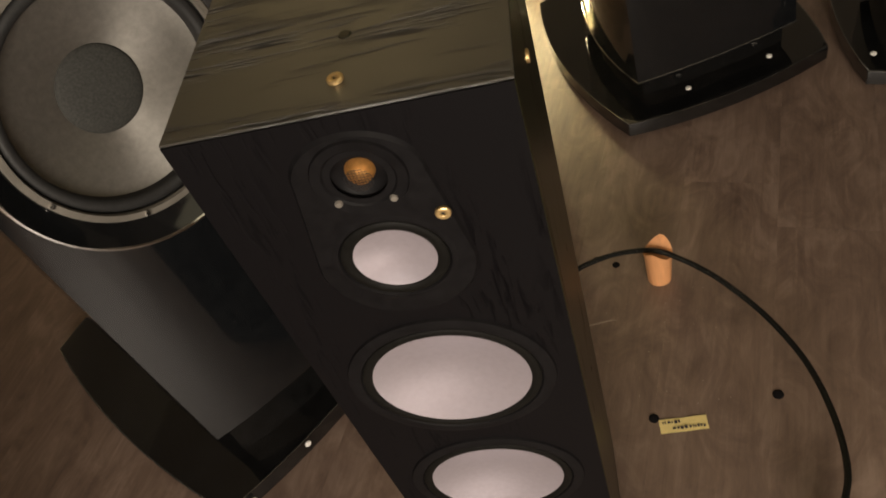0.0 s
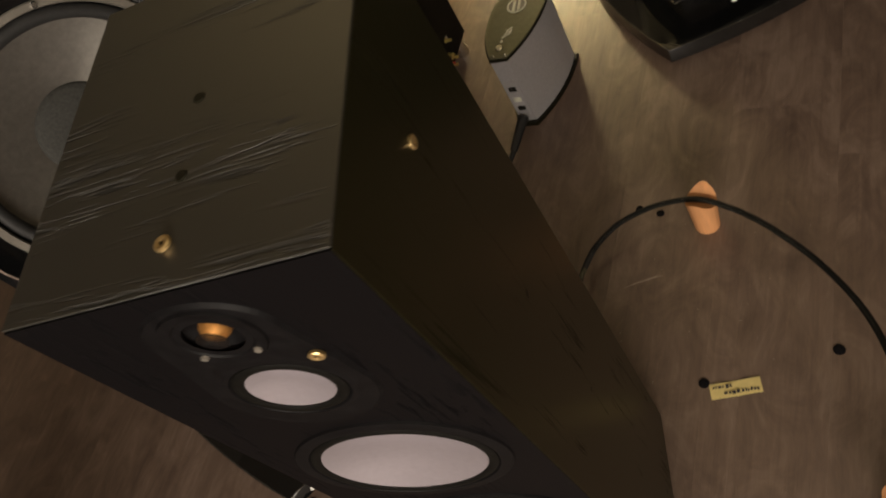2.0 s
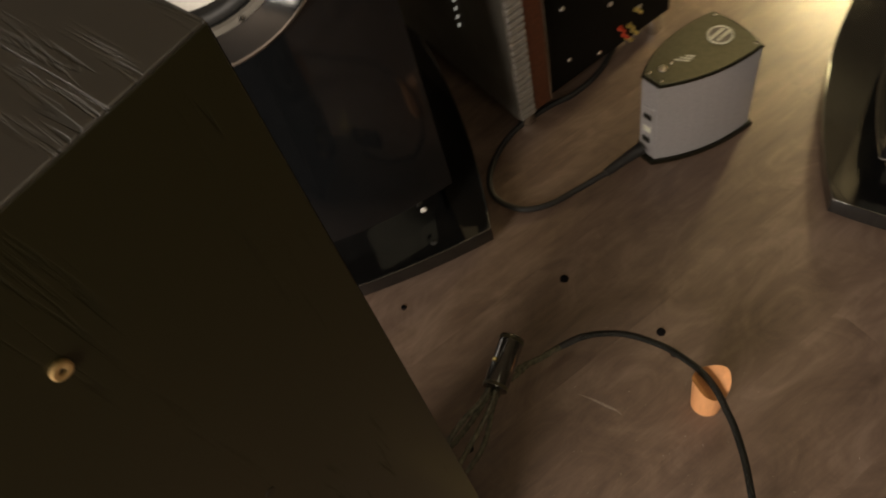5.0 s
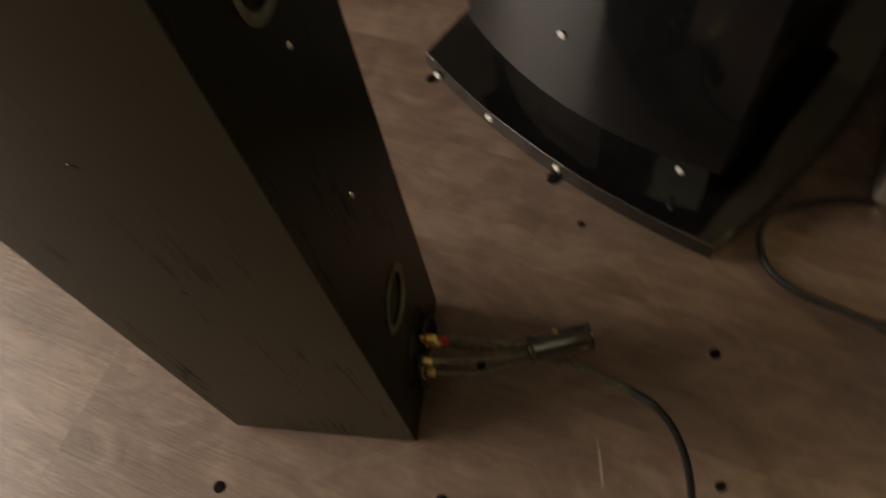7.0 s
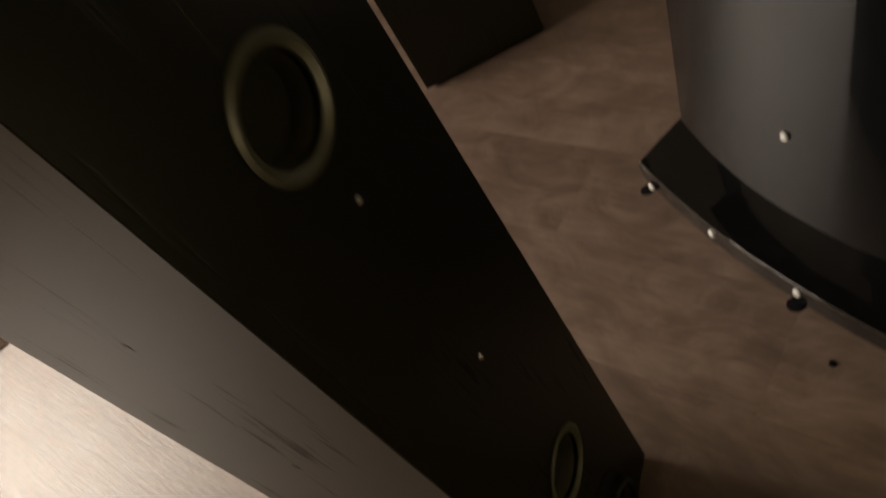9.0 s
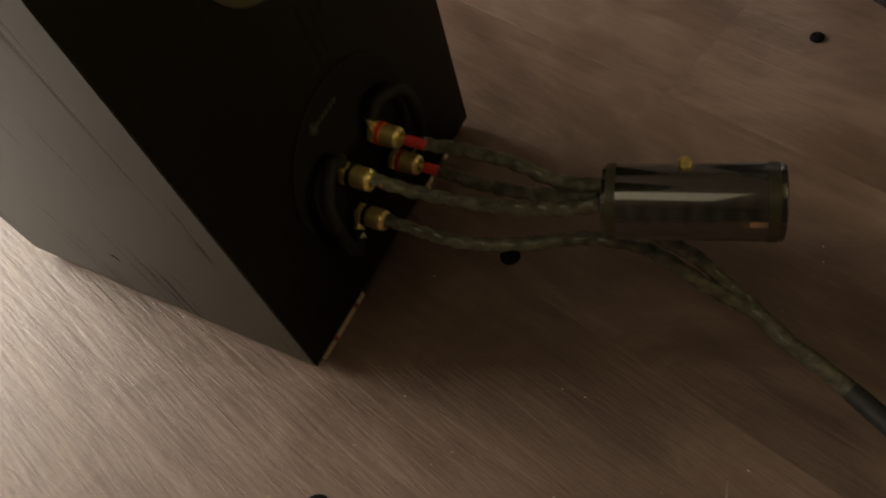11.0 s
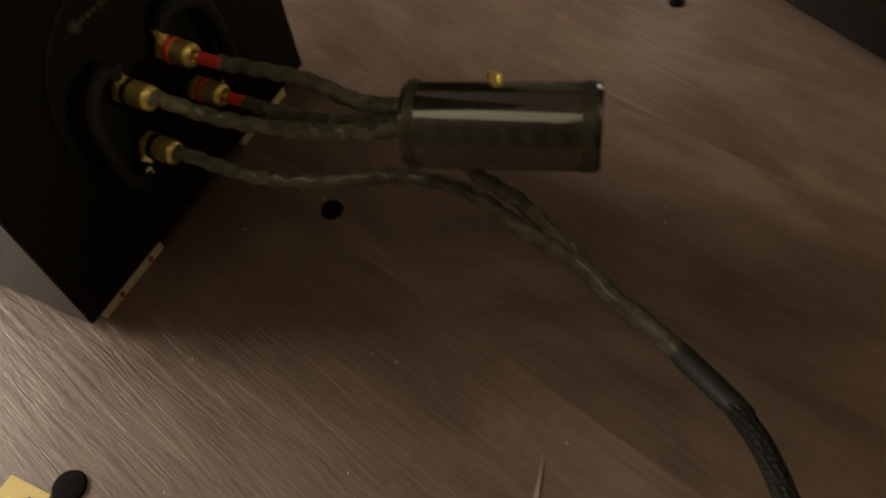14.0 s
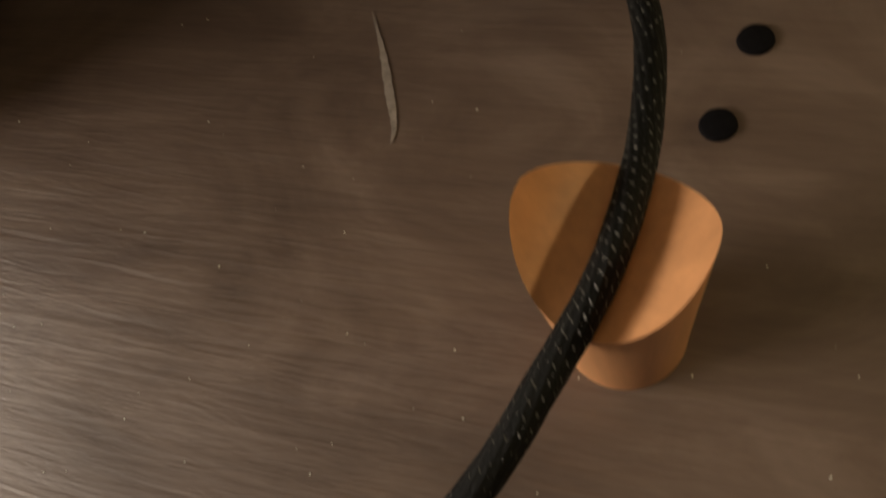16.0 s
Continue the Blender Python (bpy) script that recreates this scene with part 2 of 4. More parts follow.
def plank_material():
    """Wood-look vinyl: long fibres, swirling figure, broad patches and embossed pores, shifted from plank to plank."""
    m = bpy.data.materials.new("grey_brown_oak_vinyl")
    m.use_nodes = True
    n, l = m.node_tree.nodes, m.node_tree.links
    b = n["Principled BSDF"]
    tc, info = n.new("ShaderNodeTexCoord"), n.new("ShaderNodeObjectInfo")
    shift = n.new("ShaderNodeVectorMath")
    shift.operation = "MULTIPLY_ADD"
    shift.inputs[1].default_value = (37.0, 53.0, 11.0)
    l.new(info.outputs["Random"], shift.inputs[0])
    l.new(tc.outputs["Object"], shift.inputs[2])

    def noise_tex(stretch, scale, detail, distortion, rough=0.6):
        mp = n.new("ShaderNodeMapping")
        mp.inputs["Scale"].default_value = stretch
        l.new(shift.outputs[0], mp.inputs["Vector"])
        t = n.new("ShaderNodeTexNoise")
        t.inputs["Scale"].default_value, t.inputs["Detail"].default_value = scale, detail
        t.inputs["Distortion"].default_value, t.inputs["Roughness"].default_value = distortion, rough
        l.new(mp.outputs[0], t.inputs["Vector"])
        return t.outputs["Fac"]

    fibres = noise_tex((26, 1.8, 26), 3.0, 5, 0.5, 0.7)
    figure = noise_tex((5.0, 2.6, 5.0), 2.2, 8, 2.0, 0.68)
    patches = noise_tex((1.6, 1.0, 1.6), 2.4, 3, 0.6)
    pores = noise_tex((70, 6.0, 70), 2.6, 4, 0.7, 0.72)

    def blend(a, b2, f):
        x = n.new("ShaderNodeMix")
        x.inputs["Factor"].default_value = f
        l.new(a, x.inputs["A"])
        l.new(b2, x.inputs["B"])
        return x.outputs["Result"]

    tone = blend(blend(fibres, figure, 0.68), patches, 0.30)
    ramp = n.new("ShaderNodeValToRGB")
    e = ramp.color_ramp.elements
    e[0].position, e[0].color = 0.37, (0.088, 0.058, 0.044, 1)
    e[1].position, e[1].color = 0.63, (0.226, 0.163, 0.125, 1)
    mid = ramp.color_ramp.elements.new(0.5)
    mid.color = (0.146, 0.099, 0.074, 1)
    l.new(tone, ramp.inputs["Fac"])
    mr = n.new("ShaderNodeMapRange")
    mr.inputs["To Min"].default_value, mr.inputs["To Max"].default_value = 0.975, 1.025
    l.new(info.outputs["Random"], mr.inputs["Value"])
    hs = n.new("ShaderNodeHueSaturation")
    l.new(mr.outputs[0], hs.inputs["Value"])
    l.new(ramp.outputs["Color"], hs.inputs["Color"])
    l.new(hs.outputs["Color"], b.inputs["Base Color"])
    rr = n.new("ShaderNodeMapRange")
    rr.inputs["To Min"].default_value, rr.inputs["To Max"].default_value = 0.30, 0.50
    b.inputs["Specular IOR Level"].default_value = 0.8
    l.new(figure, rr.inputs["Value"])
    l.new(rr.outputs[0], b.inputs["Roughness"])
    bp = n.new("ShaderNodeBump")
    bp.inputs["Strength"].default_value, bp.inputs["Distance"].default_value = 0.70, 0.0016
    l.new(blend(pores, fibres, 0.45), bp.inputs["Height"])
    l.new(bp.outputs[0], b.inputs["Normal"])
    return m


PLANK = plank_material()


# circular brushing on the woofer cone
nt = ALU.node_tree
ring_dir = nt.nodes.new("ShaderNodeTangent")
ring_dir.direction_type, ring_dir.axis = "RADIAL", "Z"
nt.nodes["Principled BSDF"].inputs["Anisotropic"].default_value = 0.8
nt.links.new(ring_dir.outputs[0], nt.nodes["Principled BSDF"].inputs["Tangent"])

# diagonal weave over the carbon barrel
nt = CARBON.node_tree
weave = nt.nodes.new("ShaderNodeTexWave")
weave.bands_direction = "DIAGONAL"
weave.inputs["Scale"].default_value, weave.inputs["Distortion"].default_value = 85.0, 0.6
spot = nt.nodes.new("ShaderNodeTexCoord")
nt.links.new(spot.outputs["Object"], weave.inputs["Vector"])
dim = nt.nodes.new("ShaderNodeMapRange")
dim.inputs["To Min"].default_value, dim.inputs["To Max"].default_value = 0.35, 1.45
nt.links.new(weave.outputs["Fac"], dim.inputs["Value"])
tint = nt.nodes.new("ShaderNodeHueSaturation")
socket = nt.nodes["Principled BSDF"].inputs["Base Color"]
nt.links.new(socket.links[0].from_socket, tint.inputs["Color"])
nt.links.new(dim.outputs[0], tint.inputs["Value"])
nt.links.new(tint.outputs["Color"], socket)


# ---- shaping helpers ----
def part(name, bm, mat, parent=None, label="", smooth=False):
    me = bpy.data.meshes.new(name)
    bmesh.ops.recalc_face_normals(bm, faces=bm.faces[:])
    if smooth:
        for f in bm.faces:
            f.smooth = True
        for e in bm.edges:
            if len(e.link_faces) == 2 and e.calc_face_angle(0) > 0.6:
                e.smooth = False
    bm.to_mesh(me)
    bm.free()
    me.materials.append(mat)
    ob = new(name, me)
    if parent is not None:
        ob.parent = parent
    if label:
        ob["label"] = label
    return ob


def thing(name, m, label, category, group="", kind=""):
    ob = new(name)
    ob.empty_display_size = 0.05
    ob.matrix_world = m
    return tagged(ob, label, category, group, kind)


def box(x0, x1, y0, y1, z0, z1, bevel=0.0, seg=1, bm=None):
    bm2 = bmesh.new()
    bmesh.ops.create_cube(bm2, size=1)
    for v in bm2.verts:
        v.co = Vector(((x0 + x1) / 2 + v.co.x * (x1 - x0), (y0 + y1) / 2 + v.co.y * (y1 - y0), (z0 + z1) / 2 + v.co.z * (z1 - z0)))
    if bevel:
        bmesh.ops.bevel(bm2, geom=bm2.edges[:], offset=bevel, segments=seg, profile=0.5, affect="EDGES")
    if bm is None:
        return bm2
    return join(bm, bm2)


def join(bm, other, m=None):
    if m is not None:
        other.transform(m)
    me = bpy.data.meshes.new("tmp")
    other.to_mesh(me)
    other.free()
    bm.from_mesh(me)
    bpy.data.meshes.remove(me)
    return bm


def lathe(profile, seg=40, closed=False):
    """A turned shape about z from (radius, height) pairs."""
    bm = bmesh.new()
    rings = []
    for r, z in profile:
        if r < 1e-6:
            rings.append([bm.verts.new((0, 0, z))])
        else:
            rings.append([bm.verts.new((r * math.cos(2 * math.pi * i / seg), r * math.sin(2 * math.pi * i / seg), z)) for i in range(seg)])
    pairs = list(zip(rings, rings[1:])) + ([(rings[-1], rings[0])] if closed else [])
    for a, b in pairs:
        for i in range(seg):
            j = (i + 1) % seg
            if len(a) == 1 and len(b) == 1:
                continue
            if len(a) == 1:
                bm.faces.new((a[0], b[i], b[j]))
            elif len(b) == 1:
                bm.faces.new((a[i], a[j], b[0]))
            else:
                bm.faces.new((a[i], a[j], b[j], b[i]))
    return bm


def prism(points, z0, z1, bevel=0.0, seg=2, low=False):
    """An upright prism over a plan outline."""
    bm = bmesh.new()
    lo = [bm.verts.new((x, y, z0)) for x, y in points]
    hi = [bm.verts.new((x, y, z1)) for x, y in points]
    bottom = bm.faces.new(lo[::-1])
    top = bm.faces.new(hi)
    for i in range(len(points)):
        j = (i + 1) % len(points)
        bm.faces.new((lo[i], lo[j], hi[j], hi[i]))
    if bevel:
        bmesh.ops.bevel(bm, geom=list(top.edges) + (list(bottom.edges) if low else []), offset=bevel, segments=seg, profile=0.5, affect="EDGES")
    return bm


def smooth_path(points, steps=10):
    """Catmull-Rom points through the given ones."""
    p = [Vector(q) for q in points]
    p = [2 * p[0] - p[1]] + p + [2 * p[-1] - p[-2]]
    out = []
    for i in range(1, len(p) - 2):
        for k in range(steps):
            t = k / steps
            a, b, c, d = p[i - 1:i + 3]
            out.append(0.5 * ((2 * b) + (c - a) * t + (2 * a - 5 * b + 4 * c - d) * t * t + (3 * b - a - 3 * c + d) * t ** 3))
    out.append(p[-2])
    return out


def tube(path, radius, sides=12, twist=0.0, ridges=0, depth=0.0):
    """A round cord along a path; ridges run along it and wind by twist turns a metre."""
    bm = bmesh.new()
    rings, s = [], 0.0
    up = Vector((0, 0, 1))
    for i, p in enumerate(path):
        d = (path[min(i + 1, len(path) - 1)] - path[max(i - 1, 0)]).normalized()
        side = d.cross(up)
        side = side.normalized() if side.length > 1e-4 else Vector((1, 0, 0))
        up2 = side.cross(d).normalized()
        if i:
            s += (p - path[i - 1]).length
        r0 = radius(i / (len(path) - 1)) if callable(radius) else radius
        ring = []
        for k in range(sides):
            a = 2 * math.pi * k / sides
            r = r0 * (1 + depth * math.cos(ridges * (a - 2 * math.pi * twist * s))) if ridges else r0
            ring.append(bm.verts.new(p + side * (r * math.cos(a)) + up2 * (r * math.sin(a))))
        rings.append(ring)
    for a, b in zip(rings, rings[1:]):
        for k in range(sides):
            j = (k + 1) % sides
            bm.faces.new((a[k], a[j], b[j], b[k]))
    bm.faces.new(rings[0][::-1])
    bm.faces.new(rings[-1])
    return bm


FACE_FRONT = Matrix.Rotation(radians(90), 4, "X")      # turns +z of a turned shape to -y
FACE_BACK = Matrix.Rotation(radians(-90), 4, "X")      # to +y
FACE_RIGHT = Matrix.Rotation(radians(90), 4, "Y")      # to +x


def turned(profile, at, facing=None, seg=40, closed=False):
    bm = lathe(profile, seg, closed)
    bm.transform(Matrix.Translation(at) @ (facing or Matrix.Identity(4)))
    return bm


# ---- room ----
def setting(name, bm, mat, label="", category=""):
    return tagged(part(name, bm, mat), label, category, "", "structure")


ROOM = pose(0, 0, 0, 0, 0, -15.5)


def room_part(name, bm, mat, label, category):
    bm.transform(ROOM)
    return setting(name, bm, mat, label, category)


floor = room_part("floor", box(-3.0, 3.0, -3.5, 3.2, -0.06, -0.004), PLANK, "floor of grey-brown wood-look vinyl planks", "floor")
room_part("ceiling", box(-3.1, 3.1, -3.6, 3.3, 2.5, 2.6), CEIL, "plain painted ceiling", "ceiling")
room_part("wall_north", box(-3.1, 3.1, 3.2, 3.3, -0.06, 2.5), WALL, "plain painted wall", "wall")
room_part("wall_west", box(-3.1, -3.0, -3.5, 3.2, -0.06, 2.5), WALL, "plain painted wall", "wall")
room_part("wall_east", box(3.0, 3.1, -3.5, 3.2, -0.06, 2.5), WALL, "plain painted wall", "wall")
room_part("wall_south", box(-3.1, 3.1, -3.6, -3.5, -0.06, 2.5), WALL, "plain painted wall", "wall")


# ---- tower loudspeaker with metal cones ----
W, D, H, ZB = 0.117, 0.290, 1.076, 0.010


def driver(parent, name, x, z, r_cone, r_frame, dome_r=0.0):
    d = part(name, turned([(r_frame, 0.0), (r_frame - 0.001, 0.0022), (r_frame - 0.006, 0.0032), (r_cone + 0.011, 0.0030), (r_cone + 0.009, 0.0005)],
                          (x, 0.0, z), FACE_FRONT, 56), FRAME, parent, "black driver frame", True)
    prof = [(r_cone + 0.010, 0.001)]
    for i in range(7):
        a = math.pi * i / 6
        prof.append((r_cone + 0.0048 + 0.0048 * math.cos(a), 0.001 + 0.0026 * math.sin(a)))
    part("surround", turned(prof, (x, 0.0, z), FACE_FRONT, 56), TERM, d, "black rubber surround", True)
    prof = [(r_cone, 0.0015)] + [(r_cone * (1 - k / 10), 0.0015 - 0.21 * r_cone * (math.sin(k / 10 * math.pi / 2))) for k in range(1, 10)] + [(0, 0.0015 - 0.21 * r_cone)]
    part("cone", turned(prof, (x, 0.0, z), FACE_FRONT, 56), CONE, d, "smooth white metal dished cone", True)
    return d


def disc(name, at, facing, r=0.0058, h=0.0034):
    bm = turned([(r * 0.30, h * 0.5), (r * 0.32, h * 0.9), (r * 0.42, h), (r * 0.82, h), (r, h * 0.78), (r, h * 0.2), (r * 0.9, 0), (0, 0)], (0, 0, 0), facing, 28)
    ob = tagged(part(name, bm, BRASS, None, "", True), "small round brass resonator disc stuck on the loudspeaker", "disc", "brass discs")
    ob.location = at
    part("centre", turned([(0, h * 0.52), (r * 0.31, h * 0.52), (r * 0.31, 0.0002), (0, 0.0002)], (0, 0, 0), facing, 16), SATIN, ob, "dark sunken centre")
    return ob


tower = thing("tower_loudspeaker", pose(0, 0, 0), "black ash floorstanding loudspeaker with white metal cones", "loudspeaker", "tower speakers")
part("side_panel", box(W - 0.018, W + 0.0006, 0.0008, D - 0.0008, ZB, H - 0.0006, 0.0004), ASH_Z, tower)
part("side_panel", box(-W - 0.0006, -W + 0.018, 0.0008, D - 0.0008, ZB, H - 0.0006, 0.0004), ASH_Z, tower)
part("top_panel", box(-W - 0.0004, W + 0.0004, 0.0012, D - 0.0006, H - 0.0004, H + 0.0016, 0.0003), ASH_X, tower)
part("core", box(-W + 0.0185, W - 0.0185, 0.02, D - 0.02, ZB, H - 0.001), BLACK, tower)


def holed_panel(x0, x1, z0, z1, y0, y1, holes, facing):
    """A panel in the xz plane with round openings, all the way through."""
    bm = bmesh.new()
    outer = [(x0, z0), (x1, z0), (x1, z1), (x0, z1)]
    loops = [outer] + [[(cx + r * math.cos(2 * math.pi * i / 48), cz + r * math.sin(2 * math.pi * i / 48)) for i in range(48)] for cx, cz, r in holes]
    for y in (y0, y1):
        edges = []
        for lp in loops:
            vs = [bm.verts.new((x, y, z)) for x, z in lp]
            edges += [bm.edges.new((vs[i], vs[(i + 1) % len(vs)])) for i in range(len(vs))]
        bmesh.ops.triangle_fill(bm, edges=edges, use_beauty=True)
    bm.verts.ensure_lookup_table()
    n = sum(len(lp) for lp in loops)
    k = 0
    for lp in loops:
        for i in range(len(lp)):
            j = (i + 1) % len(lp)
            bm.faces.new((bm.verts[k + i], bm.verts[k + j], bm.verts[n + k + j], bm.verts[n + k + i]))
        k += len(lp)
    return bm


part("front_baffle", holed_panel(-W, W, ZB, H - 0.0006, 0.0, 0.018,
                                 [(0.001, 0.936, 0.046), (0.001, 0.757, 0.090), (0.001, 0.543, 0.090), (0.002, 1.023, 0.020)], -1), ASH_FRONT_DIM, tower)
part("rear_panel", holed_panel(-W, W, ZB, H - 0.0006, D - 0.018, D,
                               [(0.0, 0.828, 0.034), (0.006, 0.287, 0.034)], 1), ASH_REAR_SHADE, tower)
driver(tower, "midrange_driver", 0.001, 0.936, 0.032, 0.050)
driver(tower, "bass_driver", 0.001, 0.757, 0.073, 0.096)
driver(tower, "bass_driver", 0.001, 0.543, 0.073, 0.096)

# raised tweeter and midrange plate with rounded ends
plate = []
for i in range(25):
    a = math.pi * i / 24
    plate.append((0.001 + 0.048 * math.cos(a), 1.022 + 0.040 * math.sin(a)))
for i in range(25):
    a = math.pi + math.pi * i / 24
    plate.append((0.001 + 0.062 * math.cos(a), 0.930 + 0.062 * math.sin(a)))
bm = bmesh.new()
outer_lo = [bm.verts.new((x, 0.0, z)) for x, z in plate]
outer_hi = [bm.verts.new((0.001 + (x - 0.001) * 0.96, -0.0025, 0.968 + (z - 0.968) * 0.97)) for x, z in plate]
for i in range(len(plate)):
    j = (i + 1) % len(plate)
    bm.faces.new((outer_lo[i], outer_lo[j], outer_hi[j], outer_hi[i]))
edges = [bm.edges.new((outer_hi[i], outer_hi[(i + 1) % len(plate)])) if bm.edges.get((outer_hi[i], outer_hi[(i + 1) % len(plate)])) is None
         else bm.edges.get((outer_hi[i], outer_hi[(i + 1) % len(plate)])) for i in range(len(plate))]
for cx, cz, r in ((0.001, 0.936, 0.044), (0.002, 1.023, 0.0195)):
    vs = [bm.verts.new((cx + r * math.cos(2 * math.pi * i / 40), -0.0025, cz + r * math.sin(2 * math.pi * i / 40))) for i in range(40)]
    edges += [bm.edges.new((vs[i], vs[(i + 1) % 40])) for i in range(40)]
bmesh.ops.triangle_fill(bm, edges=edges, use_beauty=True)
part("driver_plate", bm, FRAME, tower, "satin black plate round the tweeter")
tw = part("tweeter", turned([(0.034, 0.0026), (0.033, 0.0045), (0.026, 0.0038), (0.0195, -0.002), (0.0155, -0.005), (0.0105, -0.0062)],
                            (0.002, 0.0, 1.023), FACE_FRONT, 48), FRAME, tower, "black tweeter waveguide", True)
part("dome", turned([(0.0108, -0.006), (0.0102, -0.003), (0.0080, 0.0010), (0.0043, 0.0030), (0, 0.0036)], (0.002, 0.0, 1.023), FACE_FRONT, 32),
     COPPER, tw, "gold metal dome behind a mesh", True)
bm = bmesh.new()
for i in range(-4, 5):
    w = math.sqrt(max(0.0, 0.0104 ** 2 - (i * 0.0023) ** 2))
    for horizontal in (0, 1):
        b2 = box(-w, w, -0.0052, -0.0046, -0.0002, 0.0002) if horizontal else box(-0.0002, 0.0002, -0.0054, -0.0048, -w, w)
        join(bm, b2, Matrix.Translation((0.002 + (0 if horizontal else i * 0.0023), 0, 1.023 + (i * 0.0023 if horizontal else 0))))
part("mesh_grille", bm, SATIN, tw, "fine black wire mesh")
for sx, sz in ((-0.019, 1.004), (0.020, 1.001)):
    part("lug", turned([(0, 0.002), (0.0024, 0.002), (0.0032, 0), (0, 0)], (sx, -0.0036, sz), FACE_FRONT, 12), GREYMET, tw, "small dull metal lug")

for name, x, z in (("reflex_port", 0.0, 0.828), ("reflex_port", 0.006, 0.287)):
    part(name, turned([(0.046, 0.0), (0.046, 0.002), (0.042, 0.0035), (0.036, 0.001), (0.0325, -0.008), (0.031, -0.05), (0.031, -0.12), (0, -0.12)],
                      (x, D, z), FACE_BACK, 48), PORT, tower, "flared black port tube", True)
for x, z in ((-0.005, 0.921), (-0.002, 0.740), (0.002, 0.528), (-0.008, 1.005)):
    part("screw", turned([(0, 0.0022), (0.0022, 0.0018), (0.0034, 0), (0, 0)], (x, D, z), FACE_BACK, 12), STEEL, tower, "small steel screw")
for y, z in ((0.149, 0.741), (0.138, 0.519), (0.139, 0.068)):
    part("plug", turned([(0, 0.001), (0.004, 0.001), (0.0048, 0), (0, 0)], (W, y, z), FACE_RIGHT, 14), BLACK, tower, "small dark plug")
for y in (0.084, 0.150):
    part("plug", turned([(0, 0.001), (0.004, 0.001), (0.0050, 0), (0, 0)], (0.003, y, H + 0.0016), None, 14), BLACK, tower, "small dark plug")
disc("brass_disc", (0.002, 0.033, H + 0.0016), None)
disc("brass_disc", (0.049, -0.0026, 0.979), FACE_FRONT)
disc("brass_disc", (W, 0.140, 0.990), FACE_RIGHT)
disc("brass_disc", (-0.002, D, 0.966), FACE_BACK)
for x0, x1, y0, y1 in ((0.052, 0.108, 0.21, D - 0.002), (-0.058, -0.040, 0.21, D - 0.002), (-0.094, -0.078, 0.21, D - 0.002), (0.06, 0.112, 0.002, 0.05), (-0.112, -0.06, 0.002, 0.05)):
    tagged(part("shim_strip", box(x0, x1, y0, y1, 0.0, ZB, 0.0005), CREAM), "cream board shim under the loudspeaker base", "shim", "shims")


# ---- large gloss loudspeakers ----
def boat_plan(width, depth, bow, back=0.72, side_bow=0.03, n=14):
    """Plan outline: bowed front on -y, bowed sides, narrower bowed back. Front corners at y = 0."""
    pts = []
    for i in range(n):
        t = i / n
        pts.append((-width / 2 + width * t, -bow * 4 * t * (1 - t)))
    for i in range(n):
        t = i / n
        w = width / 2 * (1 - (1 - back) * t)
        pts.append((w + side_bow * 4 * t * (1 - t), depth * t))
    wb = width * back
    for i in range(n):
        t = i / n
        pts.append((wb / 2 - wb * t, depth + bow * 4 * t * (1 - t)))
    for i in range(n):
        t = 1 - i / n
        w = width / 2 * (1 - (1 - back) * t)
        pts.append((-w - side_bow * 4 * t * (1 - t), depth * t))
    return pts


def plinth_bolt(parent, at, facing=None, r=0.007):
    return part("bolt", turned([(0, 0.004), (r * 0.7, 0.0038), (r, 0.002), (r, 0), (0, 0)], at, facing, 16), WHITE, parent, "pale round bolt head", True)


def woofer(parent, x, y, z, tilt):
    """A 15-inch driver sunk in a flared gloss trim ring; its rim faces -y."""
    m = Matrix.Translation((x, y, z)) @ Matrix.Rotation(radians(tilt), 4, "X") @ FACE_FRONT
    w = part("woofer", turned([(0.2265, 0.045), (0.2310, 0.052), (0.2275, 0.0560), (0.2140, 0.0450), (0.2000, 0.0360), (0.1930, 0.0315)], (0, 0, 0), m, 72), LACQUER, parent, "fifteen-inch woofer in a flared gloss ring", True)
    part("lip", turned([(0.2300, 0.047), (0.2330, 0.051), (0.2318, 0.0570), (0.2288, 0.0580), (0.2268, 0.0560)], (0, 0, 0), m, 72), CHROME, w, "thin bright lip", True)
    part("frame", turned([(0.1940, 0.028), (0.1940, 0.0335), (0.1925, 0.0350), (0.1835, 0.0350), (0.1815, 0.028)], (0, 0, 0), m, 72), GREYMET, w, "dark metal basket rim", True)
    prof = [(0.1820, 0.026)]
    for i in range(9):
        a = math.pi * i / 8
        prof.append((0.1705 + 0.0105 * math.cos(a), 0.020 + 0.009 * math.sin(a)))
    prof += [(0.1598, 0.012), (0.1594, 0.005)]
    part("surround", turned(prof, (0, 0, 0), m, 72), RUBBER, w, "black rubber roll surround", True)
    prof = [(0.1596, 0.006)] + [(0.1596 - 0.0926 * k / 8, 0.005 - 0.032 * k / 8) for k in range(1, 9)]
    cone = part("cone", lathe(prof, 96), ALU, w, "circular-brushed aluminium cone", True)
    cone.matrix_local = m
    prof = [(0.0675, -0.0265)] + [(0.0675 * math.cos(k / 8 * math.pi / 2), -0.0265 + 0.012 * math.sin(k / 8 * math.pi / 2)) for k in range(1, 8)] + [(0, -0.0145)]
    part("dust_cap", turned(prof, (0, 0, 0), m, 48), DUSTCAP, w, "dark grey dust cap", True)
    for k in range(8):
        a = 2 * math.pi * (k + 0.45) / 8
        part("bolt", turned([(0, 0.004), (0.0035, 0.004), (0.0048, 0.002), (0.0048, 0), (0, 0)], (0, 0, 0),
                            m @ Matrix.Translation((0.1880 * math.cos(a), 0.1880 * math.sin(a), 0.0345)), 12), STEEL, w, "steel bolt head", True)


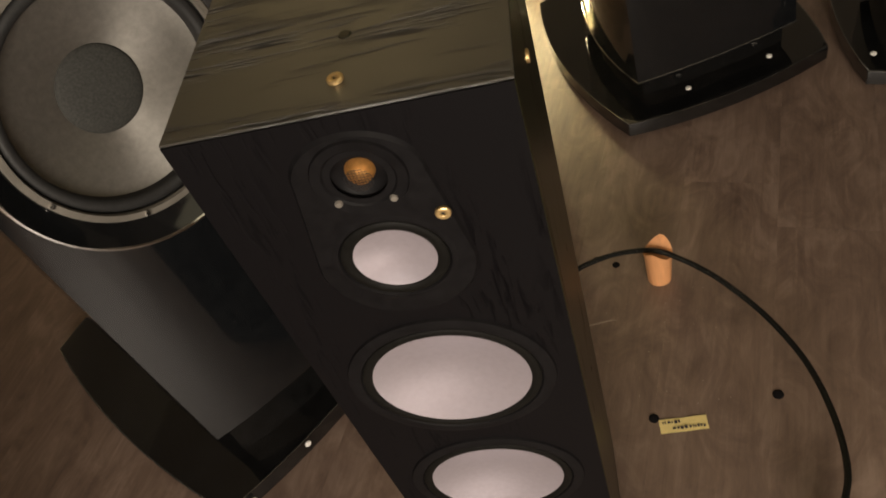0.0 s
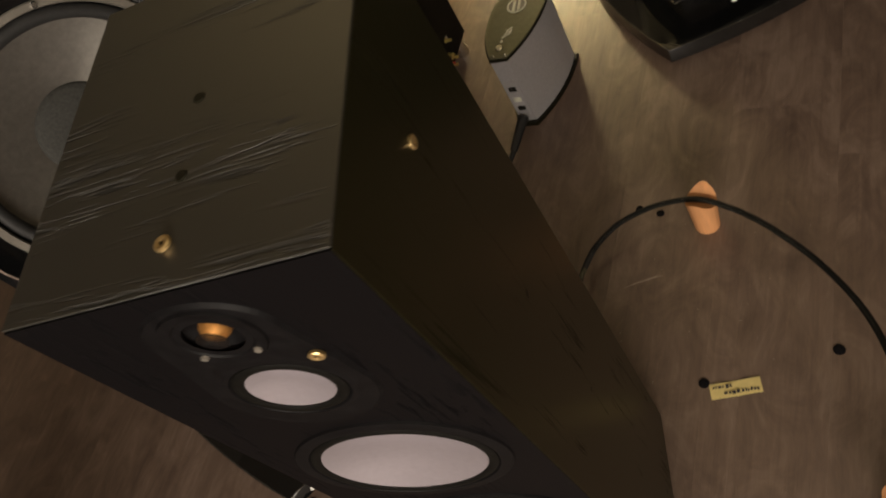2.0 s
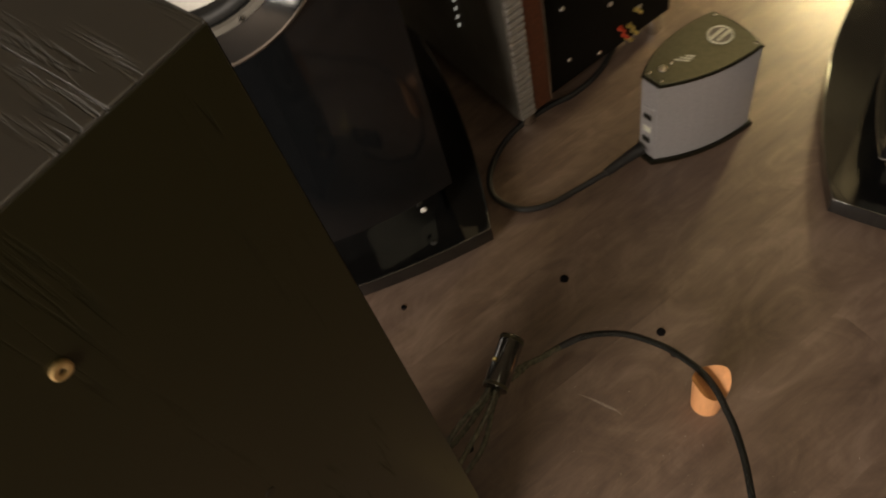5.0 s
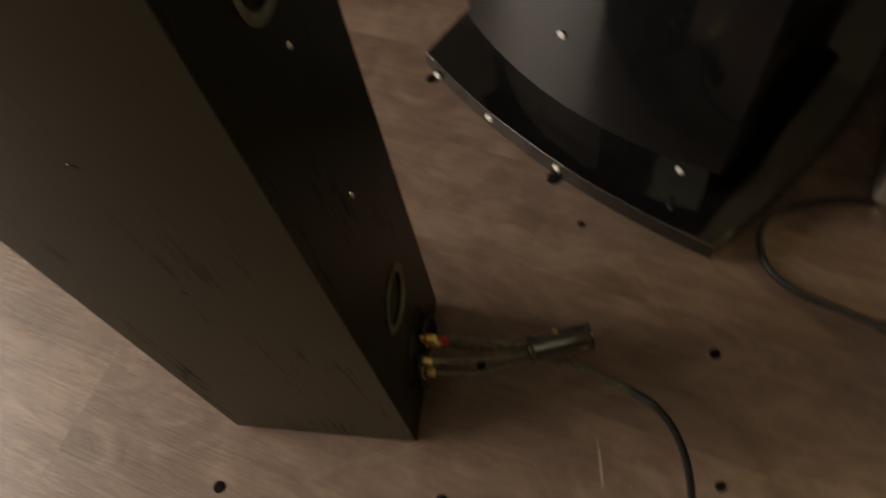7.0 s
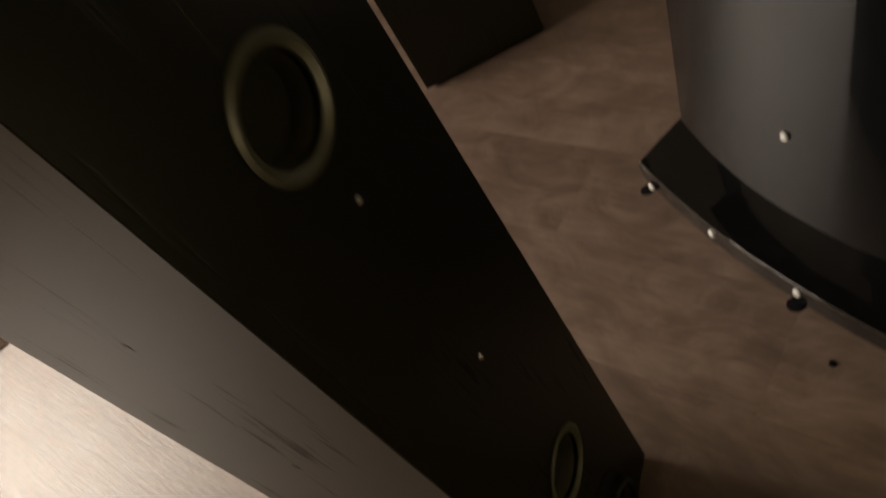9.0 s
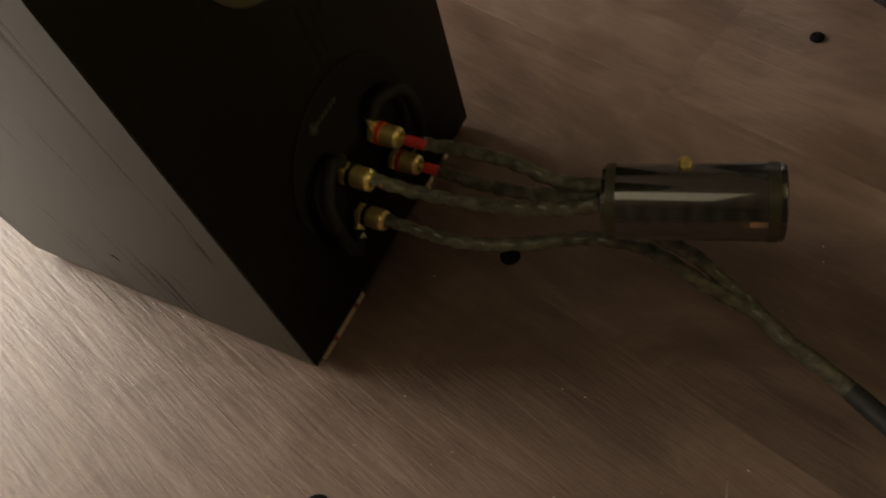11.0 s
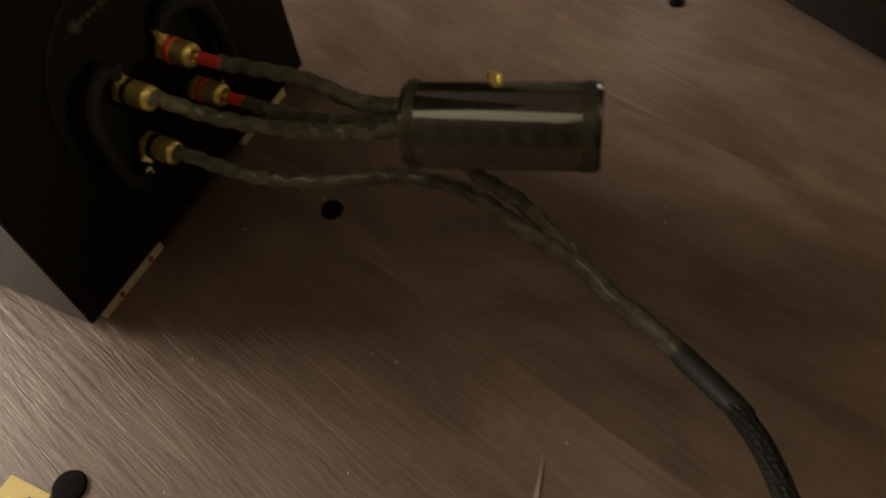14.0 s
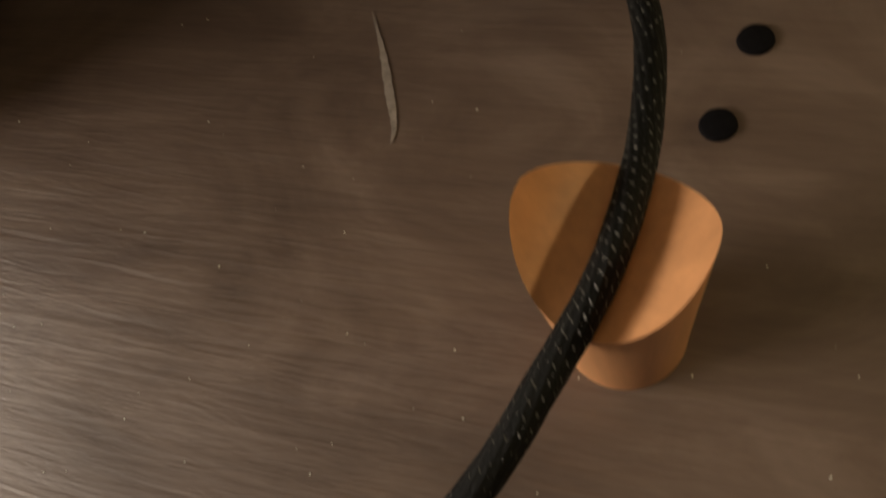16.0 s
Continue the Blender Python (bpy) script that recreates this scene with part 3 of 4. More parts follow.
def lean(bm, z0, rate=0.137):
    for v in bm.verts:
        v.co.y += rate * (v.co.z - z0)
    return bm


def edge_glint(name, points, z, r, parent, rate=0.0, z0=0.0):
    """A thin bright bead round a plan outline, added as the bevel's reflected glint."""
    path = [Vector((x, y + rate * (z - z0), z)) for x, y in points]
    return part(name, tube(path + path[:2], r, 8), GLINT, parent, "bright bead standing in for the edge's reflection", True)


def big_speaker(m, width, bow, body_w, body_bow, body_x, body_y, depth, height, label, low_z, back=0.9, body_side=0.012, side=0.032):
    """A bowed plinth, a recessed collar and a bowed body that leans back."""
    s = thing("gloss_loudspeaker", m, label, "loudspeaker", "gloss speakers")
    pl = part("plinth", prism(boat_plan(width, depth, bow, back, side), 0.012, 0.050, 0.0050, 3), GLOSS, s, "gloss black bowed plinth", True)
    outline = boat_plan(width, depth, bow, back, side)
    edge_glint("edge", [(x * 0.994, (y - depth / 2) * 0.995 + depth / 2) for x, y in outline], 0.0488, 0.0016, pl)
    for fx in (-0.42, 0.40):
        for fy in (0.05, depth - 0.06):
            part("foot", turned([(0, 0), (0.012, 0), (0.014, 0.004), (0.014, 0.0125), (0, 0.0125)], (fx * width, fy, 0), None, 16), RUBBER, pl, "round black foot")
    plan = boat_plan(body_w, depth - 0.2, body_bow, 0.85, body_side, 18)
    b = part("body", lean(prism([(x + body_x, y + body_y) for x, y in plan], low_z, height, 0.006, 2, body_side > 0.02), low_z), LACQUER, s, "charcoal lacquered cabinet leaning back", True)
    if body_side > 0.02:
        edge_glint("edge", [(x + body_x, y + body_y) for x, y in plan], low_z + 0.003, 0.0014, b)
    part("base_collar", prism([(x * 0.9 + body_x, y * 0.96 + body_y + 0.022) for x, y in plan], 0.0495, low_z + 0.012), GLOSS, s, "recessed gloss black base")
    return s, pl, b


left_sp, left_pl, left_body = big_speaker(pose(-0.416, 0.468, 0, 0, 0, 52.5), 0.65, 0.035, 0.52, 0.046, 0.02, 0.047, 0.70, 1.32,
                                           "tall gloss black loudspeaker with fifteen-inch aluminium woofer", 0.16, 0.9, 0.006)
# round opening for the sunk woofer
cutter = turned([(0, 0.1), (0.2245, 0.1), (0.2245, -0.09), (0, -0.09)], (0.0, 0.0, 0.0), Matrix.Translation((0.005, 0.139, 0.777)) @ Matrix.Rotation(radians(-7.8), 4, "X") @ FACE_FRONT, 72)
cut_me = bpy.data.meshes.new("cutter")
bmesh.ops.recalc_face_normals(cutter, faces=cutter.faces[:])
cutter.to_mesh(cut_me)
cutter.free()
cut_ob = new("cutter", cut_me)
cut_ob.parent = left_sp
mod = left_body.modifiers.new("opening", "BOOLEAN")
mod.object, mod.operation, mod.solver = cut_ob, "DIFFERENCE", "EXACT"
bpy.context.view_layer.update()
opened = bpy.data.meshes.new_from_object(left_body.evaluated_get(bpy.context.evaluated_depsgraph_get()))
left_body.modifiers.clear()
left_body.data = opened
bpy.data.objects.remove(cut_ob)
woofer(left_sp, 0.005, 0.139, 0.777, -7.8)
for x, y, z in ((-0.277, -0.0175, 0.036), (-0.132, -0.0292, 0.036), (0.032, -0.0347, 0.036)):
    plinth_bolt(left_pl, (x, y, z), FACE_FRONT)
plinth_bolt(left_body, (-0.003, 0.0185, 0.293), FACE_FRONT, 0.006)
plinth_bolt(left_sp, (0.215, 0.048, 0.108), FACE_FRONT, 0.006)

right_sp, right_pl, right_body = big_speaker(pose(0.510, 1.168, 0, 0, 0, 17.2), 0.520, 0.03, 0.41, 0.010, 0.0, 0.055, 0.62, 1.15,
                                             "gloss black loudspeaker on a bowed plinth by the lit floor", 0.11, 0.97, 0.03, 0.05)
for x in (-0.083, 0.130):
    plinth_bolt(right_pl, (x, 0.042, 0.050))
third_sp, third_pl, third_body = big_speaker(pose(1.035, 1.11, 0, 0, 0, -4), 0.45, 0.03, 0.36, 0.006, 0.0, 0.05, 0.5, 1.0,
                                             "gloss black loudspeaker beside its larger twin", 0.11)
plinth_bolt(third_pl, (-0.20, 0.06, 0.050))

# ---- amplifier on the floor ----
LED = material("lit_indicator", (0.8, 0.8, 0.75), 0.4)
LED.node_tree.nodes["Principled BSDF"].inputs["Emission Color"].default_value = (1.0, 0.95, 0.85, 1)
LED.node_tree.nodes["Principled BSDF"].inputs["Emission Strength"].default_value = 0.35

amp = thing("power_amplifier", pose(-0.316, 0.969, 0, 0, 0, -14.9), "dark grey power amplifier with ribbed corner and lit indicators", "amplifier")
AH = 0.80
part("body", box(-0.44, -0.012, 0.004, 0.42, 0.05, AH, 0.003), TERM, amp, "plain black case")
part("front_panel", box(-0.44, -0.006, -0.004, 0.0035, 0.05, AH, 0.002), GREYMET, amp, "brushed dark grey front panel")
part("side_cheek", box(-0.0115, -0.001, 0.034, 0.075, 0.052, AH, 0.002), BROWN, amp, "reddish brown wooden strip")
part("edge_trim", box(-0.0115, 0.0, 0.0755, 0.079, 0.052, AH), STEEL, amp, "thin bright edge strip")
for k in range(45):
    part("fin", box(-0.0055, 0.0035, -0.003, 0.033, 0.053 + k * 0.0165, 0.065 + k * 0.0165, 0.002), FIN, amp)
for k in range(11):
    part("indicator", box(-0.1680, -0.1640, -0.0065, -0.0042, 0.205 + k * 0.021, 0.213 + k * 0.021, 0.0006), LED, amp, "small lit indicator")
for k in range(8):
    part("louvre", box(-0.40, -0.19, -0.0060, -0.0042, 0.20 + k * 0.017, 0.209 + k * 0.017, 0.0007), GREYMET, amp)
part("screw", turned([(0, 0.003), (0.004, 0.002), (0.005, 0), (0, 0)], (-0.30, -0.0042, 0.225), FACE_FRONT, 12), STEEL, amp, "steel screw")
for y, z in ((0.14, 0.11), (0.13, 0.25), (0.14, 0.40), (0.25, 0.18), (0.36, 0.30), (0.22, 0.07), (0.33, 0.12)):
    part("screw", turned([(0, 0.003), (0.004, 0.002), (0.0055, 0), (0, 0)], (-0.012, y, z), FACE_RIGHT, 12), STEEL, amp, "steel screw")
for x, y in ((-0.03, 0.03), (-0.41, 0.03), (-0.03, 0.39), (-0.41, 0.39)):
    part("foot", turned([(0, 0), (0.016, 0), (0.019, 0.006), (0.014, 0.0505), (0, 0.0505)], (x, y, 0), None, 20), STEEL, amp, "turned steel foot", True)
for k, (y, z) in enumerate(((0.285, 0.075), (0.30, 0.090), (0.31, 0.070), (0.275, 0.10), (0.295, 0.06), (0.32, 0.12))):
    part("socket", turned([(0, 0.016), (0.004, 0.016), (0.004, 0.004), (0.006, 0.003), (0.006, 0), (0, 0)], (-0.012, y, z), FACE_RIGHT, 12), GOLD if k % 3 else REDRING, amp, "small gold socket", True)

# ---- mains filter box ----
def filter_plan(grow=0.0):
    a, b, c, d = Vector((-0.097, 1.052)), Vector((-0.058, 1.043)), Vector((0.048, 1.210)), Vector((-0.066, 1.246))
    pts = [a, b]
    for k in range(1, 9):
        t = k / 9
        p = b.lerp(c, t)
        pts.append(p + Vector((0.85, -0.53)) * 0.016 * 4 * t * (1 - t))
    pts += [c]
    for k in range(1, 4):
        t = k / 4
        pts.append(c.lerp(d, t) + Vector((0.3, 0.95)) * 0.006 * 4 * t * (1 - t))
    pts += [d]
    for k in range(1, 9):
        t = k / 9
        pts.append(d.lerp(a, t) + Vector((-0.97, -0.15)) * 0.022 * 4 * t * (1 - t))
    mid = Vector((-0.04, 1.15))
    return [tuple(mid + (p - mid) * (1 + grow)) for p in pts]


filt = thing("mains_filter", pose(0, 0, 0), "silver-grey tapered mains filter with olive top plate", "power filter")
part("base_plate", prism(filter_plan(0.09), 0.0, 0.010, 0.002), BLACK, filt, "black base plate")
part("shell", prism(filter_plan(), 0.010, 0.212, 0.001, 1), GREY, filt, "silver-grey curved shell", False)
part("top_rim", prism(filter_plan(0.02), 0.212, 0.2165, 0.001, 1), BLACK, filt, "dark rim")
part("top_plate", prism(filter_plan(-0.03), 0.2165, 0.2195, 0.001, 1), OLIVE, filt, "olive-grey top plate")
dial = part("badge", turned([(0.023, 0), (0.023, 0.0015), (0.0205, 0.0018), (0.0205, 0.0006), (0.019, 0.0006)], (-0.026, 1.196, 0.2195), None, 40), PALE, filt, "round pale badge ring", True)
for off in (-0.006, 0.006):
    bm = box(-0.0032, 0.0032, -0.016, 0.016, 0, 0.0012)
    bm.transform(Matrix.Translation((-0.026 + off, 1.196, 0.2195)) @ Matrix.Rotation(radians(-12), 4, "Z"))
    part("badge_bar", bm, PALE, dial)
bm = turned([(0, 0.001), (0.019, 0.001), (0.019, 0)], (-0.026, 1.196, 0.2193), None, 32)
part("badge_field", bm, GREYMET, dial)
part("switch", turned([(0, 0.005), (0.007, 0.005), (0.009, 0.003), (0.009, 0), (0, 0)], (-0.072, 1.078, 0.2195), None, 24), STEEL, filt, "round steel switch", True)
part("lamp", turned([(0, 0.003), (0.003, 0.0025), (0.004, 0), (0, 0)], (-0.066, 1.098, 0.2195), None, 16), STEEL, filt, "tiny indicator", True)
for k in range(3):
    bm = box(-0.013 + 0.002 * k, 0.013 - 0.003 * k, -0.0018, 0.0018, 0, 0.0006)
    bm.transform(Matrix.Translation((-0.054 + 0.004 * k, 1.112 + 0.008 * k, 0.2195)) @ Matrix.Rotation(radians(20), 4, "Z"))
    part("print_bar", bm, PALE, filt)
for x, y in ((-0.088, 1.060), (-0.060, 1.053), (0.036, 1.206), (-0.058, 1.236)):
    part("screw", turned([(0, 0.002), (0.003, 0.0015), (0.0036, 0), (0, 0)], (x, y, 0.2195), None, 12), STEEL, filt)
bm = box(-0.015, 0.015, -0.003, 0.001, 0.03, 0.15, 0.002)
bm.transform(Matrix.Translation((-0.0775, 1.0465, 0)) @ Matrix.Rotation(radians(-13), 4, "Z"))
end_panel = part("end_panel", bm, GREY, filt, "inset grey end panel")
for k, z in enumerate((0.06, 0.09, 0.125)):
    bm = box(-0.009, 0.009, -0.005, -0.002, z - 0.007, z + 0.007, 0.001)
    bm.transform(Matrix.Translation((-0.0775, 1.0465, 0)) @ Matrix.Rotation(radians(-13), 4, "Z"))
    part("socket", bm, PALE if k == 1 else BLACK, end_panel)

mains = thing("mains_cable", pose(0, 0, 0), "thick black mains cable looping on the floor", "cable")
part("plug", tube(smooth_path([(-0.084, 1.040, 0.032), (-0.098, 1.010, 0.026), (-0.118, 0.962, 0.017)], 6), lambda t: 0.0125 - 0.004 * t, 14), RUBBER, mains, "moulded black plug", True)
part("cord", tube(smooth_path([(-0.116, 0.966, 0.017), (-0.147, 0.907, 0.008), (-0.175, 0.850, 0.0065), (-0.217, 0.812, 0.0065), (-0.275, 0.808, 0.0065), (-0.315, 0.842, 0.0065),
                               (-0.338, 0.905, 0.0065), (-0.341, 0.975, 0.0065), (-0.315, 1.06, 0.0065), (-0.289, 1.114, 0.0065), (-0.278, 1.20, 0.0065), (-0.30, 1.32, 0.0065)], 10), 0.006, 12), RUBBER, mains, "", True)

# ---- speaker cable with filter barrel ----
cable = thing("speaker_cable", pose(0, 0, 0), "braided black speaker cable with carbon filter barrel", "cable")
B0, B1 = Vector((0.000, 0.4525, 0.1205)), Vector((-0.0275, 0.5405, 0.1230))
axis = (B1 - B0).normalized()
BM = Matrix.Translation(B0) @ axis.to_track_quat("Z", "Y").to_matrix().to_4x4()
BL = (B1 - B0).length
barrel = part("filter_barrel", turned([(0, 0.0), (0.012, 0.0), (0.0195, 0.0015), (0.0206, 0.005), (0.0206, BL - 0.008), (0.0200, BL - 0.0075), (0.0200, BL - 0.007), (0.0206, BL - 0.0065), (0.0206, BL - 0.001), (0.0200, BL), (0.0182, BL), (0.0176, BL - 0.005), (0, BL - 0.005)],
                                      (0, 0, 0), BM, 48), CARBON, cable, "glossy carbon fibre barrel", True)
for z0, z1 in ((0.0035, 0.0085), (BL - 0.0085, BL - 0.0030)):
    part("band", turned([(0.0200, z0), (0.0209, z0), (0.0209, z1), (0.0200, z1)], (0, 0, 0), BM, 48), PORT, barrel, "dull olive-black band", True)
part("end_cap", turned([(0, 0.0006), (0.0165, 0.0006), (0.0172, 0), (0, 0)], (0, 0, 0), BM @ Matrix.Translation((0, 0, BL - 0.0048)), 40), SATIN, barrel, "flat black end cap", True)
stud = [(0, 0.0045), (0.0022, 0.0045), (0.0036, 0.0035), (0.0036, 0), (0, 0)]
end_dir = (Vector((0.8, 0.3, 0.35)) - axis * axis.dot(Vector((0.8, 0.3, 0.35)))).normalized()
part("stud", turned([(r, z * 0.5) for r, z in stud], (0, 0, 0), Matrix.Translation(end_dir * 0.0135) @ BM @ Matrix.Translation((0, 0, BL - 0.0042)), 16), GOLD, barrel, "small gold stud", True)
top_dir = (Vector((-0.55, -0.25, 1.0)) - axis * axis.dot(Vector((-0.55, -0.25, 1.0)))).normalized()
part("stud", turned(stud, (0, 0, 0), Matrix.Translation(B0 + axis * BL * 0.47 + top_dir * 0.0202) @ top_dir.to_track_quat("Z", "Y").to_matrix().to_4x4(), 16), GOLD, barrel, "small gold stud", True)

POSTS = {"a": (-0.010, 0.114), "b": (-0.018, 0.077), "c": (0.026, 0.115), "d": (0.029, 0.076)}
cup = part("terminal_cup", turned([(0.061, 0.0), (0.061, 0.0008), (0.060, 0.0012), (0.058, 0.0008), (0, 0.0008)], (0.006, D, 0.113), FACE_BACK, 48), TERM, tower, "round black terminal plate", True)
part("screw", turned([(0, 0.003), (0.003, 0.002), (0.004, 0), (0, 0)], (0.029, D + 0.0008, 0.157), FACE_BACK, 12), FADED, cup, "dull round mark")
for k in range(5):
    part("print_bar", box(0.0215 - 0.0045 * k, 0.0247 - 0.0045 * k, D + 0.0008, D + 0.0011, 0.1552, 0.1582), FADED, cup)
for key, (x, z) in POSTS.items():
    hot = key in "ab"
    p = part("binding_post", turned([(0, 0.024), (0.0032, 0.024), (0.0034, 0.027), (0.0052, 0.027), (0.0068, 0.0255), (0.0072, 0.024), (0.0072, 0.012), (0.0062, 0.0112), (0.0040, 0.011), (0.0040, 0.004)],
                                    (0, 0, 0), None, 56), GOLD, cup, "knurled gold-plated binding post", True)
    for i, v in enumerate(p.data.vertices):
        if v.co.xy.length > 0.0070 and i % 2:
            v.co.x, v.co.y = v.co.x * 0.94, v.co.y * 0.94
    p.data.transform(Matrix.Translation((x, D, z)) @ FACE_BACK)
    part("collar", turned([(0.0040, 0.0105), (0.0078, 0.0105), (0.0082, 0.0095), (0.0082, 0.006), (0.0040, 0.006)], (x, D, z), FACE_BACK, 6), GOLD, p, "gold spade and nut")
    part("ring", turned([(0.0040, 0.0140), (0.0078, 0.0140), (0.0078, 0.0106), (0.0040, 0.0106)], (x, D, z), FACE_BACK, 24), REDRING if hot else BLACK, p, "red ring" if hot else "black ring")
    part("pin", turned([(0, 0.034), (0.0018, 0.034), (0.0022, 0.024), (0, 0.024)], (x, D, z), FACE_BACK, 14), GOLD, p, "gold plug pin", True)
for key in "ab":
    x, z = POSTS[key]
    part("plug_sleeve", turned([(0, 0.046), (0.0032, 0.046), (0.0036, 0.044), (0.0036, 0.031), (0, 0.031)], (x, D, z), FACE_BACK, 16), RED, cable, "red plug sleeve", True)


def lead(points, r=0.0042, name="lead", mat=CLEAR):
    return part(name, tube(smooth_path(points, 12), r, 16, 24.0, 3, 0.12), mat, cable, "twisted grey lead", True)


ax, az = POSTS["a"]
bx, bz = POSTS["b"]
cx, cz = POSTS["c"]
dx, dz = POSTS["d"]
lead([(ax, D + 0.043, az), (-0.012, 0.337, 0.113), (-0.013, 0.365, 0.115), (-0.012, 0.393, 0.117), (-0.008, 0.422, 0.117), (-0.008, 0.451, 0.123)])
lead([(bx, D + 0.043, bz), (-0.013, 0.357, 0.083), (-0.009, 0.384, 0.091), (-0.007, 0.415, 0.101), (-0.005, 0.450, 0.118)])
lead([(cx, D + 0.026, cz), (0.024, 0.321, 0.114), (0.020, 0.343, 0.107), (0.016, 0.369, 0.105), (0.013, 0.402, 0.109), (0.008, 0.429, 0.113), (0.002, 0.453, 0.120)])
lead([(dx, D + 0.026, dz), (0.029, 0.322, 0.078), (0.029, 0.349, 0.077), (0.026, 0.376, 0.076), (0.016, 0.405, 0.076), (0.001, 0.437, 0.077), (-0.006, 0.459, 0.075), (-0.010, 0.483, 0.067), (-0.006, 0.513, 0.055), (-0.005, 0.541, 0.045)])
lead([(-0.018, 0.470, 0.112), (-0.013, 0.479, 0.085), (-0.016, 0.504, 0.066), (-0.011, 0.526, 0.052), (-0.006, 0.543, 0.045)])
part("joined_lead", tube(smooth_path([(-0.007, 0.539, 0.045), (0.004, 0.563, 0.038), (0.011, 0.587, 0.032), (0.0195, 0.607, 0.0285), (0.028, 0.622, 0.029)], 10), lambda t: 0.0052, 16, 22.0, 2, 0.07), CLEAR, cable, "joined grey lead under clear sleeve", True)
part("shrink_sleeve", tube(smooth_path([(0.0165, 0.601, 0.0292), (0.0195, 0.607, 0.0285), (0.0325, 0.629, 0.0298), (0.040, 0.640, 0.0315)], 8), lambda t: 0.0056 + 0.0005 * math.sin(math.pi * t) ** 0.5, 20), RUBBER, cable, "matt black shrink sleeve", True)
MAIN = [(0.0195, 0.607, 0.0285), (0.0325, 0.629, 0.0298), (0.0510, 0.6480, 0.0350), (0.0740, 0.6620, 0.0425), (0.0990, 0.6708, 0.0537), (0.1313, 0.6782, 0.0607), (0.1735, 0.6811, 0.0697),
        (0.2155, 0.6752, 0.0788), (0.2457, 0.6664, 0.0850), (0.2727, 0.6540, 0.0862), (0.2985, 0.6359, 0.0838), (0.3277, 0.6130, 0.0804), (0.3708, 0.5665, 0.0767), (0.4275, 0.4872, 0.0657),
        (0.4710, 0.3882, 0.0573), (0.4854, 0.2771, 0.0611), (0.4738, 0.1699, 0.0780), (0.440, 0.085, 0.0866), (0.425, -0.02, 0.068), (0.47, -0.14, 0.03), (0.60, -0.28, 0.0075), (0.95, -0.45, 0.0075), (1.6, -0.55, 0.0075)]
cord_path = smooth_path(MAIN, 14)
part("braided_cord", tube(cord_path, 0.0054, 48, 5.0, 12, 0.035), SLEEVE, cable, "braided black sleeve", True)


def strands(path, radius, turns, count, thick):
    """Fine threads wound round a cord both ways."""
    bm = bmesh.new()
    fine = []
    for a, b in zip(path, path[1:]):
        n = max(1, int((b - a).length / 0.0022))
        fine += [a.lerp(b, k / n) for k in range(n)]
    for way in (-1, 1):
        for c in range(count):
            s, prev = 0.0, None
            for i in range(len(fine) - 1):
                p, d = fine[i], (fine[i + 1] - fine[i])
                s += d.length
                d.normalize()
                side = d.cross(Vector((0, 0, 1))).normalized()
                up2 = side.cross(d)
                ang = 2 * math.pi * (c / count + way * turns * s)
                o = side * math.cos(ang) + up2 * math.sin(ang)
                e = d.cross(o) * thick
                q = p + o * (radius + 0.00012 * way)
                now = (bm.verts.new(q - e), bm.verts.new(q + o * 0.00035), bm.verts.new(q + e))
                if prev:
                    bm.faces.new((prev[0], now[0], now[1], prev[1]))
                    bm.faces.new((prev[1], now[1], now[2], prev[2]))
                prev = now
    return bm


tagged(part("braid", strands(cord_path[:180], 0.0053, 60.0, 4, 0.00045), material("pale_braid_thread", (0.16, 0.155, 0.13), 0.4, 0, 0.3, scale=300), cable), "fine pale braid threads", "", "", "stuff")
for (x0, z0), (x1, z1), side in ((POSTS["a"], POSTS["b"], -1), (POSTS["c"], POSTS["d"], 1)):
    j = thing("jumper_link", pose(0, 0, 0), "short black jumper cable between two gold posts", "cable", "jumpers")
    mid_x = (x0 + x1) / 2 + side * 0.030
    part("cord", tube(smooth_path([(x0, D + 0.008, z0 + 0.012), (x0 + side * 0.010, D + 0.010, z0 + 0.020), (mid_x - side * 0.004, D + 0.014, z0 + 0.010), (mid_x, D + 0.016, (z0 + z1) / 2),
                                   (mid_x - side * 0.006, D + 0.014, z1 - 0.008), (x1 + side * 0.010, D + 0.009, z1 - 0.006)], 8), 0.0044, 12), SLEEVE, j, "", True)
    part("spade", tube([Vector((x0, D + 0.008, z0 + 0.002)), Vector((x0, D + 0.008, z0 + 0.015))], 0.0035, 8), GOLD, j, "gold spade end")
    part("spade", tube([Vector((x1, D + 0.008, z1)), Vector((x1 + side * 0.011, D + 0.009, z1 - 0.006))], 0.0035, 8), GOLD, j, "gold spade end")
    part("print_mark", box(x1 + side * 0.013 - 0.002, x1 + side * 0.013 + 0.002, D + 0.0135, D + 0.0142, z1 - 0.009, z1 - 0.004), PALE, j, "tiny pale marking")


copy_thing(tower, pose(-1.05, -0.079, 0, 0, 0, 30.5) @ Matrix.Translation((-W, -D, 0)))["label"] = "black ash floorstanding loudspeaker standing by the far wall"

for sx in (0.064, 0.092):
    tagged(part("shim_screw", turned([(0, 0.001), (0.0016, 0.001), (0.002, 0), (0, 0)], (sx, D - 0.002, 0.004), FACE_BACK, 10), REDRING), "tiny rusty screw head in the shim", "screw", "shim screws")

